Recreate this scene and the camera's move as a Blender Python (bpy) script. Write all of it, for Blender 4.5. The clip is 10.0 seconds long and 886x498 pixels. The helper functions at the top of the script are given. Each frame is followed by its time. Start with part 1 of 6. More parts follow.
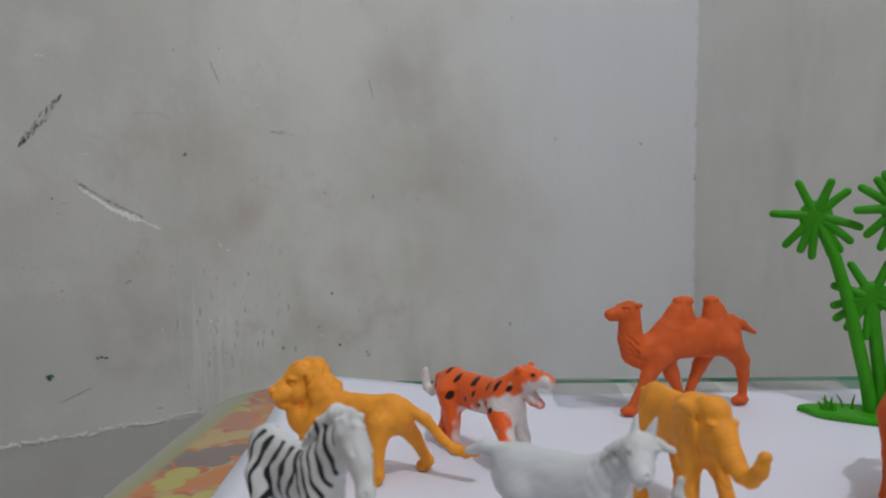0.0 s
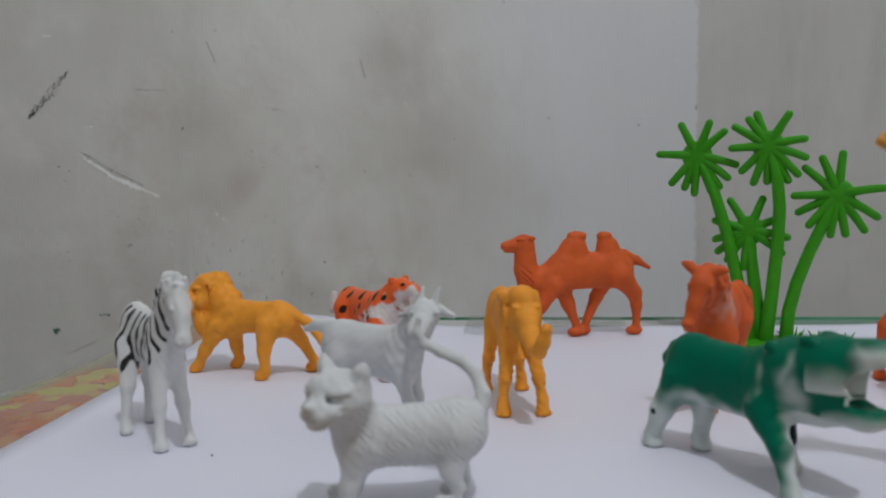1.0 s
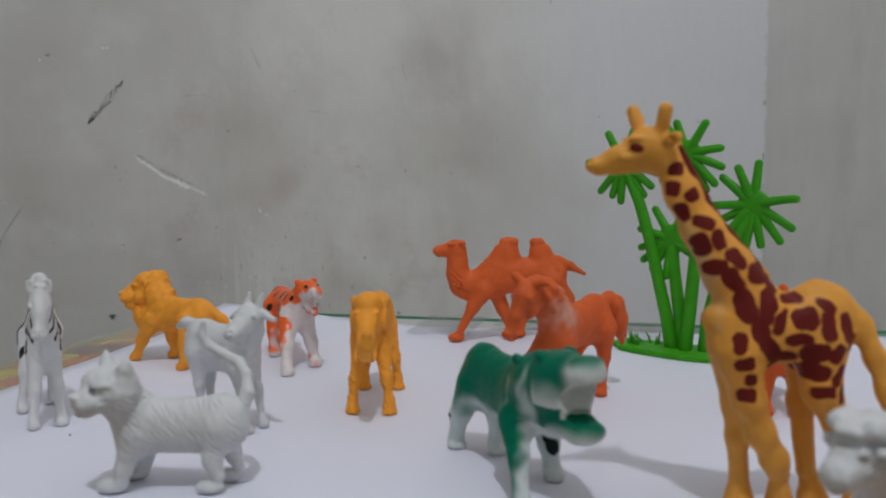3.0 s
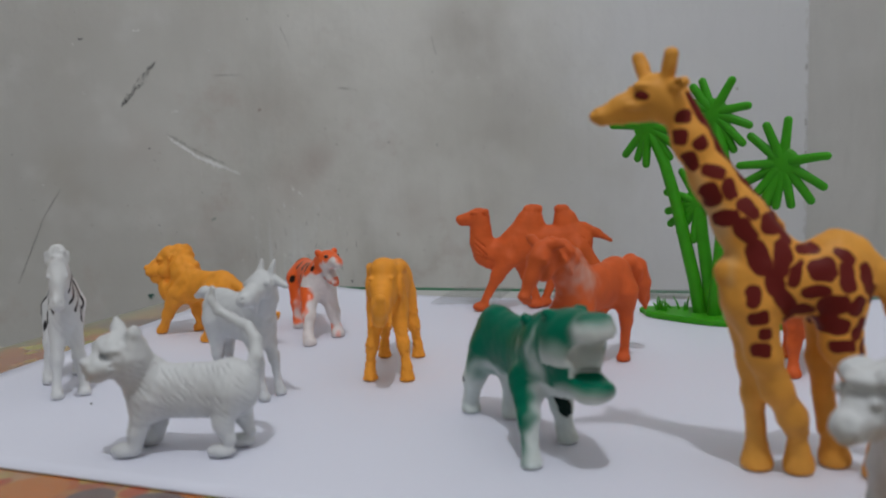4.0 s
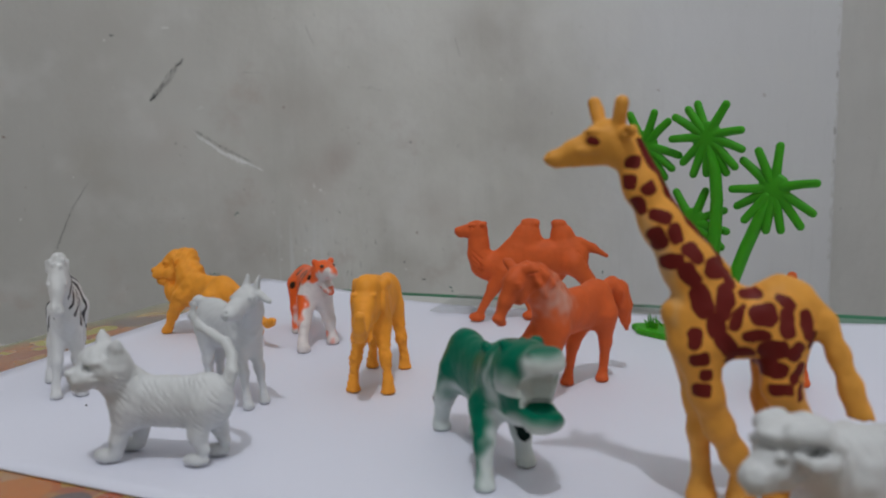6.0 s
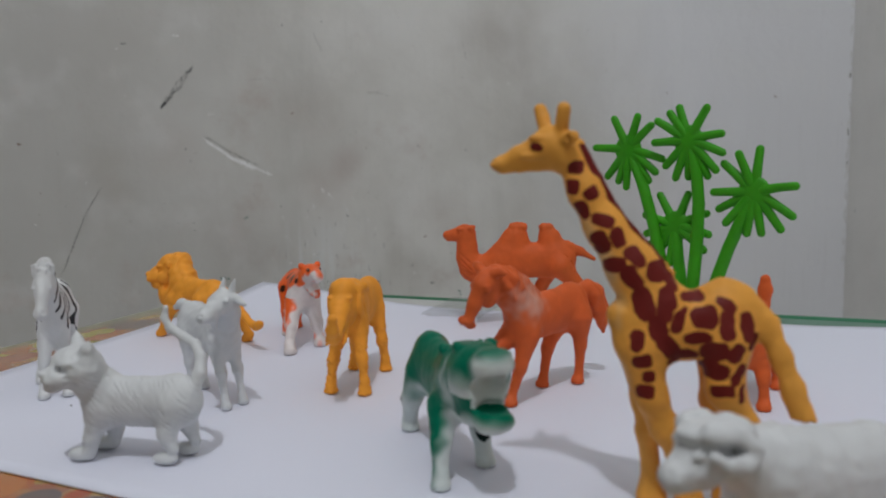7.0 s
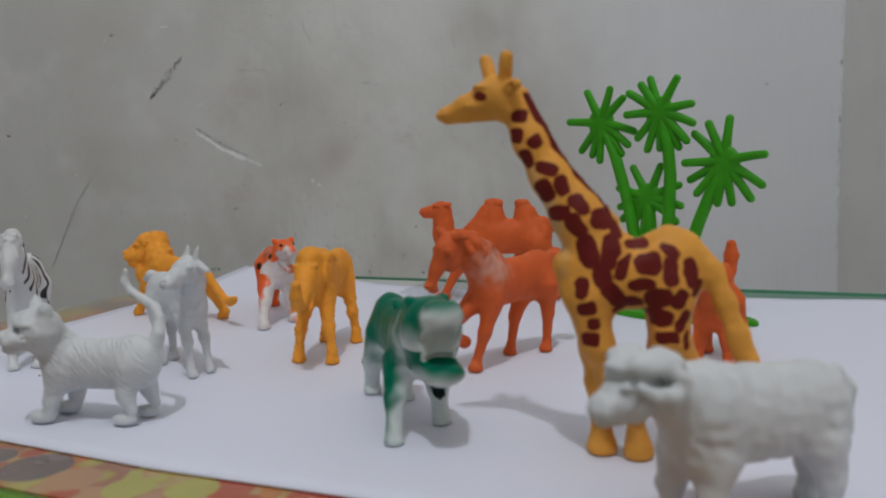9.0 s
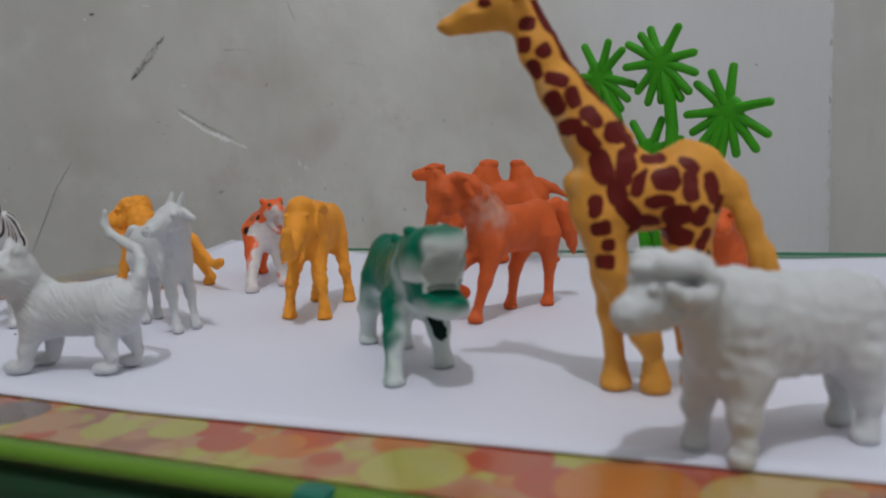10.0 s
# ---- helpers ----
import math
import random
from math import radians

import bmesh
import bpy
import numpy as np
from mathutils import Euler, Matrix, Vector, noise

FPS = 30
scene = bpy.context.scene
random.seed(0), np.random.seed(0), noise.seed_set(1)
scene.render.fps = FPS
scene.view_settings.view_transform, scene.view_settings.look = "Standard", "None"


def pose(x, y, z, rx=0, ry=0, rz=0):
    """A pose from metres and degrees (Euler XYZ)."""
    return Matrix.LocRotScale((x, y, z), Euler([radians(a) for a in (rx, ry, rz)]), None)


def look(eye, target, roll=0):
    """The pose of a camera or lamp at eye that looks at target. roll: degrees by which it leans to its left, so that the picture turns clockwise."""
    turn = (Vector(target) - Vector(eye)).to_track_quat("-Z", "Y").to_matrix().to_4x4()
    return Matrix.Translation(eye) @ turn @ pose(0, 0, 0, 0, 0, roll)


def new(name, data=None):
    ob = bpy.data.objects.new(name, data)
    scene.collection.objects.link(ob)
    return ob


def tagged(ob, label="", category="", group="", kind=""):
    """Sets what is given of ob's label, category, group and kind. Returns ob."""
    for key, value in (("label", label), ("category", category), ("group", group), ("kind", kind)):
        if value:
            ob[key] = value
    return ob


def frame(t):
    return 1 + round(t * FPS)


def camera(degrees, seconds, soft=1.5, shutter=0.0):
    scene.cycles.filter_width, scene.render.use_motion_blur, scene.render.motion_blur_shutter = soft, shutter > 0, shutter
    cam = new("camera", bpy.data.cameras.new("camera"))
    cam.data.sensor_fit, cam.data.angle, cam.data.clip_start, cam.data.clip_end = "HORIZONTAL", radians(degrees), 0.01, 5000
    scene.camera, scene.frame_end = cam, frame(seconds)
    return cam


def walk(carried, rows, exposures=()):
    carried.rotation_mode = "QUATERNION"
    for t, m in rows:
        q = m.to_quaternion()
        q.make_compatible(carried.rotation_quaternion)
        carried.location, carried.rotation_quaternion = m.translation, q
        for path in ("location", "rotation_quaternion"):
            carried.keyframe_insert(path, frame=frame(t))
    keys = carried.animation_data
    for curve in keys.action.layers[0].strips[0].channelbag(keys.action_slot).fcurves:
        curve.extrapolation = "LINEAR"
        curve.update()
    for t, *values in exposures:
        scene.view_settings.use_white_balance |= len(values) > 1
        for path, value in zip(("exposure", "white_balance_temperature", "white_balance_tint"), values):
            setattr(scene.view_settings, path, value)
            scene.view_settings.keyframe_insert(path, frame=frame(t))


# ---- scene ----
cam = camera(56.0, 10.0, soft=2.0)
PATH = [
    (0, (0.052, 0.033, 0.105), (0.025, 2.023, -0.091), -0.8),
    (0.2, (0.058, 0.027, 0.105), (0.019, 2.016, -0.098), -1.0),
    (0.5, (0.073, 0.011, 0.095), (0.03, 2.002, -0.09), -0.7),
    (0.7, (0.096, 0.012, 0.078), (0.011, 2.004, -0.089), -0.6),
    (1, (0.12, -0.002, 0.077), (-0.05, 1.983, -0.106), -0.9),
    (1.5, (0.163, -0.008, 0.082), (-0.086, 1.968, -0.104), -0.4),
    (2, (0.197, -0.005, 0.083), (-0.155, 1.954, -0.108), -0.4),
    (2.5, (0.206, -0.005, 0.084), (-0.21, 1.942, -0.107), -0.3),
    (3.8, (0.224, 0.001, 0.078), (-0.354, 1.902, -0.152), -2.2),
    (4, (0.222, 0.002, 0.077), (-0.363, 1.899, -0.165), -2.3),
    (4.5, (0.223, 0.003, 0.08), (-0.377, 1.895, -0.169), -1.9),
    (5, (0.231, 0.003, 0.082), (-0.384, 1.889, -0.173), -1.7),
    (5.5, (0.238, 0.001, 0.086), (-0.405, 1.877, -0.173), -1.4),
    (6.8, (0.254, 0.002, 0.088), (-0.459, 1.852, -0.175), -1.0),
    (7, (0.26, 0.003, 0.088), (-0.467, 1.849, -0.168), -1.3),
    (7.5, (0.27, 0.007, 0.086), (-0.468, 1.848, -0.168), -1.3),
    (8, (0.277, 0.004, 0.081), (-0.466, 1.844, -0.171), -1.4),
    (8.5, (0.274, 0.002, 0.078), (-0.468, 1.842, -0.173), -1.5),
    (9, (0.273, 0.006, 0.076), (-0.464, 1.848, -0.176), -1.8),
    (9.2, (0.269, 0.006, 0.073), (-0.459, 1.853, -0.170), -1.6),
    (9.5, (0.268, 0.01, 0.061), (-0.457, 1.858, -0.188), -2.1),
    (10, (0.265, 0.014, 0.057), (-0.44, 1.869, -0.193), -2.2),
]
walk(cam, [(t, look(eye, target, roll)) for t, eye, target, roll in PATH],
     exposures=[(0, 0.11), (0.3, 0.10), (0.6, 0.05), (1.0, 0.0), (1.5, 0.0), (2.5, 0.01), (4.0, 0.0), (7.0, 0.0), (7.5, -0.02), (8.0, 0.0), (8.5, 0.06), (9.0, -0.02), (9.6, 0.0), (10, 0.0)])

cam.data.dof.use_dof = True
cam.data.dof.focus_distance = 0.37
cam.data.dof.aperture_fstop = 19.0

# ---- light: one cool bulb high in the room, the pale walls give the rest ----
world = bpy.data.worlds.new("world")
scene.world = world
world.use_nodes = True
world.node_tree.nodes["Background"].inputs[0].default_value = (0.75, 0.8, 0.9, 1)
world.node_tree.nodes["Background"].inputs[1].default_value = 0.05

bulb = bpy.data.lights.new("ceiling_bulb", "POINT")
bulb.energy = 33.6
bulb.color = (0.91, 0.935, 1.0)
bulb.shadow_soft_size = 0.03
new("ceiling_bulb", bulb).location = (0.41, -0.52, 1.60)


# ---- materials ----
def mat(name):
    m = bpy.data.materials.new(name)
    m.use_nodes = True
    nt = m.node_tree
    return m, nt, nt.nodes["Principled BSDF"]


def link(nt, a, b):
    nt.links.new(a, b)


def noise_node(nt, scale, detail=4.0, rough=0.55, coords="Object", stretch=None):
    tc = nt.nodes.new("ShaderNodeTexCoord")
    n = nt.nodes.new("ShaderNodeTexNoise")
    n.inputs["Scale"].default_value = scale
    n.inputs["Detail"].default_value = detail
    n.inputs["Roughness"].default_value = rough
    if stretch:
        mp = nt.nodes.new("ShaderNodeMapping")
        mp.inputs["Scale"].default_value = stretch
        link(nt, tc.outputs[coords], mp.inputs["Vector"])
        link(nt, mp.outputs[0], n.inputs["Vector"])
    else:
        link(nt, tc.outputs[coords], n.inputs["Vector"])
    return n.outputs["Fac"]


def ramp(nt, fac, lo, hi, a=0.0, b=1.0):
    r = nt.nodes.new("ShaderNodeMapRange")
    r.interpolation_type = "SMOOTHSTEP"
    for k, v in (("From Min", lo), ("From Max", hi), ("To Min", a), ("To Max", b)):
        r.inputs[k].default_value = v
    link(nt, fac, r.inputs["Value"])
    return r.outputs["Result"]


def mix(nt, fac, a, b, blend="MIX"):
    n = nt.nodes.new("ShaderNodeMix")
    n.data_type = "RGBA"
    n.blend_type = blend
    for sock, v in ((n.inputs[0], fac), (n.inputs[6], a), (n.inputs[7], b)):
        if isinstance(v, (int, float)):
            sock.default_value = v
        elif isinstance(v, tuple):
            sock.default_value = (*v, 1) if len(v) == 3 else v
        else:
            link(nt, v, sock)
    return n.outputs[2]


def math_node(nt, op, a, b=0.0):
    n = nt.nodes.new("ShaderNodeMath")
    n.operation = op
    for sock, v in zip(n.inputs, (a, b)):
        if isinstance(v, (int, float)):
            sock.default_value = v
        else:
            link(nt, v, sock)
    return n.outputs[0]


def bump(nt, bsdf, height, strength=0.2, distance=0.001):
    b = nt.nodes.new("ShaderNodeBump")
    b.inputs["Strength"].default_value = strength
    b.inputs["Distance"].default_value = distance
    link(nt, height, b.inputs["Height"])
    link(nt, b.outputs[0], bsdf.inputs["Normal"])


def attribute(nt, name):
    a = nt.nodes.new("ShaderNodeAttribute")
    a.attribute_name = name
    return a.outputs["Fac"]


def plastic(name, colour, second=None, third=None, edge=0.25, rough=0.45, worn=None, speckle=0.12, sss=0.0, shine=0.4, grain=0.12):
    """Painted moulded plastic; the attributes paint and paint_b give the places of a second and third coat."""
    m, nt, bsdf = mat(name)
    n = noise_node(nt, 160.0, 5.0)
    dark = tuple(c * (1 - speckle) for c in colour)
    col = mix(nt, ramp(nt, n, 0.35, 0.7), dark, colour)
    if worn:
        w = noise_node(nt, 90.0, 6.0, 0.65)
        col = mix(nt, math_node(nt, "MULTIPLY", ramp(nt, w, 0.60, 0.78), 0.6), col, worn)
    coats = [(second, "paint", edge), (third, "paint_b", 0.2)]
    for coat, key, soft in (coats if name != "giraffe_paint" else [(third, "paint_b", 3.0), coats[0]]):
        if coat:
            col = mix(nt, ramp(nt, attribute(nt, key), -soft, soft), col, coat)
    link(nt, col, bsdf.inputs["Base Color"])
    bsdf.inputs["Roughness"].default_value = rough
    bsdf.inputs["Specular IOR Level"].default_value = shine
    if sss:
        bsdf.inputs["Subsurface Weight"].default_value = sss
        bsdf.inputs["Subsurface Radius"].default_value = (0.002, 0.001, 0.0006)
        bsdf.inputs["Subsurface Scale"].default_value = 1.0
    bump(nt, bsdf, noise_node(nt, 420.0, 3.0), grain, 0.0004)
    return m


ORANGE = plastic("orange_plastic", (0.72, 0.125, 0.025), worn=(0.82, 0.22, 0.09), rough=0.6, shine=0.25)
YELLOW = plastic("yellow_plastic", (0.95, 0.37, 0.036), rough=0.6, shine=0.28)
HORSE = plastic("orange_plastic_worn", (0.71, 0.125, 0.028), (0.68, 0.35, 0.26), edge=2.2, worn=(0.80, 0.20, 0.08), rough=0.6, shine=0.25)
WHITE = plastic("white_plastic", (0.64, 0.655, 0.66), speckle=0.05, rough=0.55, shine=0.3)
ZEBRA = plastic("zebra_paint", (0.70, 0.71, 0.71), (0.012, 0.012, 0.014), speckle=0.05, edge=0.15, rough=0.45)
TIGER = plastic("tiger_paint", (0.76, 0.70, 0.68), (0.85, 0.13, 0.02), (0.012, 0.01, 0.01), edge=2.2, rough=0.32)
HIPPO = plastic("hippo_paint", (0.64, 0.70, 0.675), (0.0, 0.14, 0.078), (0.001, 0.012, 0.009), edge=2.8, rough=0.3, shine=0.1)
GIRAFFE = plastic("giraffe_paint", (0.82, 0.37, 0.06), (0.14, 0.010, 0.007), (0.66, 0.42, 0.20), edge=0.12, rough=0.5, shine=0.22)
PALM = plastic("green_plastic", (0.048, 0.34, 0.008), rough=0.5, speckle=0.1, shine=0.25, sss=0.35)


def wall_material(name, base, patch, marks=(), streak=True, bright=None, lower=None, dirt_falloff=None):
    """Old distempered plaster; s and z run in metres along and up the wall."""
    m, nt, bsdf = mat(name)
    big = noise_node(nt, 5.5, 5.0, 0.6)
    col = mix(nt, ramp(nt, big, 0.38, 0.66), base, patch)
    if streak:
        st = noise_node(nt, 14.0, 6.0, 0.6, stretch=(1.0, 1.0, 0.22))
        col = mix(nt, math_node(nt, "MULTIPLY", ramp(nt, st, 0.5, 0.75), 0.22), col, (0.30, 0.30, 0.26))
    tc = nt.nodes.new("ShaderNodeTexCoord")
    sep = nt.nodes.new("ShaderNodeSeparateXYZ")
    link(nt, tc.outputs["Object"], sep.inputs[0])
    wob = math_node(nt, "ADD", math_node(nt, "MULTIPLY", noise_node(nt, 18.0, 5.0, 0.6), 0.6), math_node(nt, "MULTIPLY", noise_node(nt, 7.0, 3.0, 0.5), 1.2))
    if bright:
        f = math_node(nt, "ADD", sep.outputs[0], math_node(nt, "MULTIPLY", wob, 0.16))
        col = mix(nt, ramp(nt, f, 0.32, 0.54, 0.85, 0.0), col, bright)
    for s, z, r, c, amount in marks:
        vm = nt.nodes.new("ShaderNodeVectorMath")
        vm.operation = "DISTANCE"
        link(nt, tc.outputs["Object"], vm.inputs[0])
        vm.inputs[1].default_value = (s, 0, z)
        d = math_node(nt, "ADD", vm.outputs["Value"], math_node(nt, "MULTIPLY", wob, r * 2.2))
        col = mix(nt, ramp(nt, d, r * 1.6, r * 3.1, amount, 0.0), col, c)
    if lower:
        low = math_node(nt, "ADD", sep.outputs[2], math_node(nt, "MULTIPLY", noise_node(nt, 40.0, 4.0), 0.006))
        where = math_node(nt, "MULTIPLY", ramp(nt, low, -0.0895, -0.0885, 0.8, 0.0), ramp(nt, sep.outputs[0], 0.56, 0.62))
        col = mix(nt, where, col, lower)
    # greyer to the left: old dirt and light falloff together, held in the colour
    if dirt_falloff:
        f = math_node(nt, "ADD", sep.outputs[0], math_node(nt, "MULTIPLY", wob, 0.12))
        col = mix(nt, ramp(nt, f, 0.60, 0.92, 0.0, 0.75), col, dirt_falloff)
        # drips and thin runs of old distemper, thickest in the flaking patch
        vm = nt.nodes.new("ShaderNodeVectorMath")
        vm.operation = "DISTANCE"
        link(nt, tc.outputs["Object"], vm.inputs[0])
        vm.inputs[1].default_value = (0.578, 0, -0.03)
        near = ramp(nt, math_node(nt, "ADD", vm.outputs["Value"], math_node(nt, "MULTIPLY", wob, 0.03)), 0.045, 0.10, 1.0, 0.0)
        run = noise_node(nt, 150.0, 4.0, 0.6, stretch=(1.0, 1.0, 0.05))
        col = mix(nt, math_node(nt, "MULTIPLY", ramp(nt, run, 0.50, 0.66), math_node(nt, "MULTIPLY", near, 0.45)), col, (0.74, 0.76, 0.77))
        crack = noise_node(nt, 260.0, 3.0, 0.6, stretch=(1.0, 1.0, 0.12))
        col = mix(nt, math_node(nt, "MULTIPLY", ramp(nt, crack, 0.60, 0.68), math_node(nt, "MULTIPLY", near, 0.35)), col, (0.30, 0.29, 0.26))
        old = ramp(nt, f, 0.42, 0.58)
        hair = noise_node(nt, 210.0, 3.0, 0.6, stretch=(1.0, 1.0, 0.035))
        col = mix(nt, math_node(nt, "MULTIPLY", ramp(nt, hair, 0.56, 0.70), 0.05), col, (0.40, 0.39, 0.35))
        rust = noise_node(nt, 13.0, 6.0, 0.65)
        col = mix(nt, math_node(nt, "MULTIPLY", ramp(nt, rust, 0.56, 0.72, 0.0, 0.42), old), col, (0.46, 0.37, 0.33))
        speck = noise_node(nt, 330.0, 2.0, 0.5)
        group = noise_node(nt, 16.0, 3.0, 0.6)
        col = mix(nt, math_node(nt, "MULTIPLY", math_node(nt, "MULTIPLY", ramp(nt, speck, 0.70, 0.76), old), ramp(nt, group, 0.50, 0.62, 0.0, 0.7)), col, (0.20, 0.16, 0.13))
        chip = noise_node(nt, 240.0, 3.0, 0.6)
        col = mix(nt, math_node(nt, "MULTIPLY", ramp(nt, chip, 0.69, 0.74), ramp(nt, group, 0.42, 0.55, 0.6, 0.0)), col, (0.84, 0.84, 0.82))
    blot = noise_node(nt, 17.0, 3.0, 0.5)
    col = mix(nt, ramp(nt, blot, 0.52, 0.72, 0.0, 0.22), col, (0.80, 0.80, 0.79))
    blot = noise_node(nt, 11.0, 4.0, 0.55, stretch=(1.0, 1.0, 0.8))
    col = mix(nt, math_node(nt, "MULTIPLY", ramp(nt, blot, 0.54, 0.72, 0.0, 0.30), ramp(nt, sep.outputs[0], 0.34, 0.50)), col, (0.47, 0.45, 0.41))
    fine = noise_node(nt, 130.0, 4.0, 0.7)
    col = mix(nt, math_node(nt, "MULTIPLY", ramp(nt, fine, 0.62, 0.8), 0.25), col, (0.25, 0.24, 0.21))
    pale = noise_node(nt, 60.0, 5.0, 0.7)
    col = mix(nt, math_node(nt, "MULTIPLY", ramp(nt, pale, 0.64, 0.8), 0.35), col, (0.75, 0.75, 0.73))
    link(nt, col, bsdf.inputs["Base Color"])
    bsdf.inputs["Roughness"].default_value = 0.75
    h = math_node(nt, "ADD", noise_node(nt, 45.0, 6.0, 0.6), math_node(nt, "MULTIPLY", fine, 0.3))
    bump(nt, bsdf, h, 0.35, 0.002)
    return m


GREY_BROWN = (0.45, 0.425, 0.39)
# centre along and up the wall, reach, colour and strength of each stain
STAINS = [
    (0.41, 0.19, 0.06, GREY_BROWN, 0.5), (0.36, 0.09, 0.07, GREY_BROWN, 0.45), (0.467, 0.02, 0.04, (0.46, 0.40, 0.36), 0.5),
    (0.58, 0.05, 0.035, (0.48, 0.41, 0.37), 0.5), (0.66, 0.0, 0.06, (0.50, 0.45, 0.41), 0.45), (0.72, 0.09, 0.04, (0.52, 0.42, 0.37), 0.4),
    (0.60, 0.12, 0.04, (0.52, 0.43, 0.39), 0.3), (0.69, 0.22, 0.08, (0.48, 0.47, 0.42), 0.45), (0.577, -0.01, 0.025, (0.74, 0.75, 0.74), 0.6),
    (0.51, 0.20, 0.06, (0.74, 0.74, 0.72), 0.5), (0.40, 0.0, 0.05, (0.50, 0.47, 0.43), 0.35)]
PATCHES = [
    # first four: dirt and light falloff coloured in, at left end and foot
    (0.86, 0.0, 0.17, (0.47, 0.46, 0.43), 0.6), (0.88, 0.20, 0.16, (0.49, 0.48, 0.45), 0.5), (0.74, -0.06, 0.10, (0.47, 0.46, 0.435), 0.55), (0.63, -0.03, 0.07, (0.47, 0.46, 0.44), 0.5),
    (0.78, 0.075, 0.022, (0.44, 0.39, 0.31), 0.7), (0.765, 0.05, 0.014, (0.42, 0.37, 0.30), 0.6), (0.735, 0.10, 0.022, (0.78, 0.78, 0.76), 0.7),
    (0.53, 0.235, 0.03, (0.76, 0.76, 0.74), 0.6), (0.56, 0.07, 0.02, (0.50, 0.44, 0.41), 0.5), (0.44, 0.22, 0.03, (0.76, 0.76, 0.75), 0.4)]
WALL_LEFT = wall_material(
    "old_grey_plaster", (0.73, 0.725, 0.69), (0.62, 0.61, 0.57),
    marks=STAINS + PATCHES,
    bright=(0.79, 0.80, 0.83), lower=(0.40, 0.395, 0.385), dirt_falloff=(0.47, 0.465, 0.44))
WALL_RIGHT = wall_material("grey_green_paint", (0.75, 0.74, 0.71), (0.69, 0.68, 0.65))
WALL_PLAIN = wall_material("plain_wall_paint", (0.66, 0.65, 0.62), (0.62, 0.61, 0.58), streak=False)


def simple(name, colour, rough=0.6, scale=60.0, vary=0.15, bumps=0.1):
    m, nt, bsdf = mat(name)
    n = noise_node(nt, scale, 5.0)
    link(nt, mix(nt, n, tuple(c * (1 - vary) for c in colour), tuple(min(1, c * (1 + vary)) for c in colour)), bsdf.inputs["Base Color"])
    bsdf.inputs["Roughness"].default_value = rough
    bump(nt, bsdf, noise_node(nt, scale * 4, 3.0), bumps, 0.0005)
    return m


PAPER = simple("white_paper", (0.745, 0.762, 0.865), 0.65, 14.0, 0.012, 0.05)
LIME = simple("lime_rim_plastic", (0.105, 0.235, 0.009), 0.45, 40.0, 0.1, 0.05)
DULL_GREEN = simple("dull_green_border", (0.13, 0.24, 0.18), 0.5, 40.0, 0.15, 0.05)
MID_GREEN = simple("mid_green_plastic", (0.036, 0.20, 0.10), 0.5, 40.0, 0.12, 0.05)
BORDER = simple("pale_grey_border", (0.50, 0.51, 0.49), 0.5, 30.0, 0.06, 0.05)
DARK_GREEN = simple("dark_green_plastic", (0.002, 0.045, 0.012), 0.5, 40.0, 0.15, 0.05)
TEAL = simple("teal_plastic", (0.01, 0.16, 0.11), 0.45, 40.0, 0.1, 0.05)
DARK_MARK = simple("dark_scuff", (0.09, 0.09, 0.095), 0.8, 300.0, 0.4)
GREEN_MARK = simple("green_paint_fleck", (0.05, 0.15, 0.12), 0.6, 300.0, 0.3)
PALE_MARK = simple("bare_white_plaster", (0.95, 0.95, 0.94), 0.9, 300.0, 0.15)
RUST_MARK = simple("brown_fleck", (0.24, 0.15, 0.12), 0.8, 300.0, 0.3)
FLAKE_PALE = simple("pale_flaking_paint", (0.72, 0.72, 0.71), 0.9, 300.0, 0.1)
FLAKE_DARK = simple("grey_crack", (0.38, 0.37, 0.35), 0.9, 300.0, 0.3)
FLOOR = simple("cement_floor", (0.36, 0.34, 0.31), 0.7, 8.0, 0.2)
CEILING = simple("whitewashed_ceiling", (0.70, 0.70, 0.68), 0.9, 8.0, 0.05)


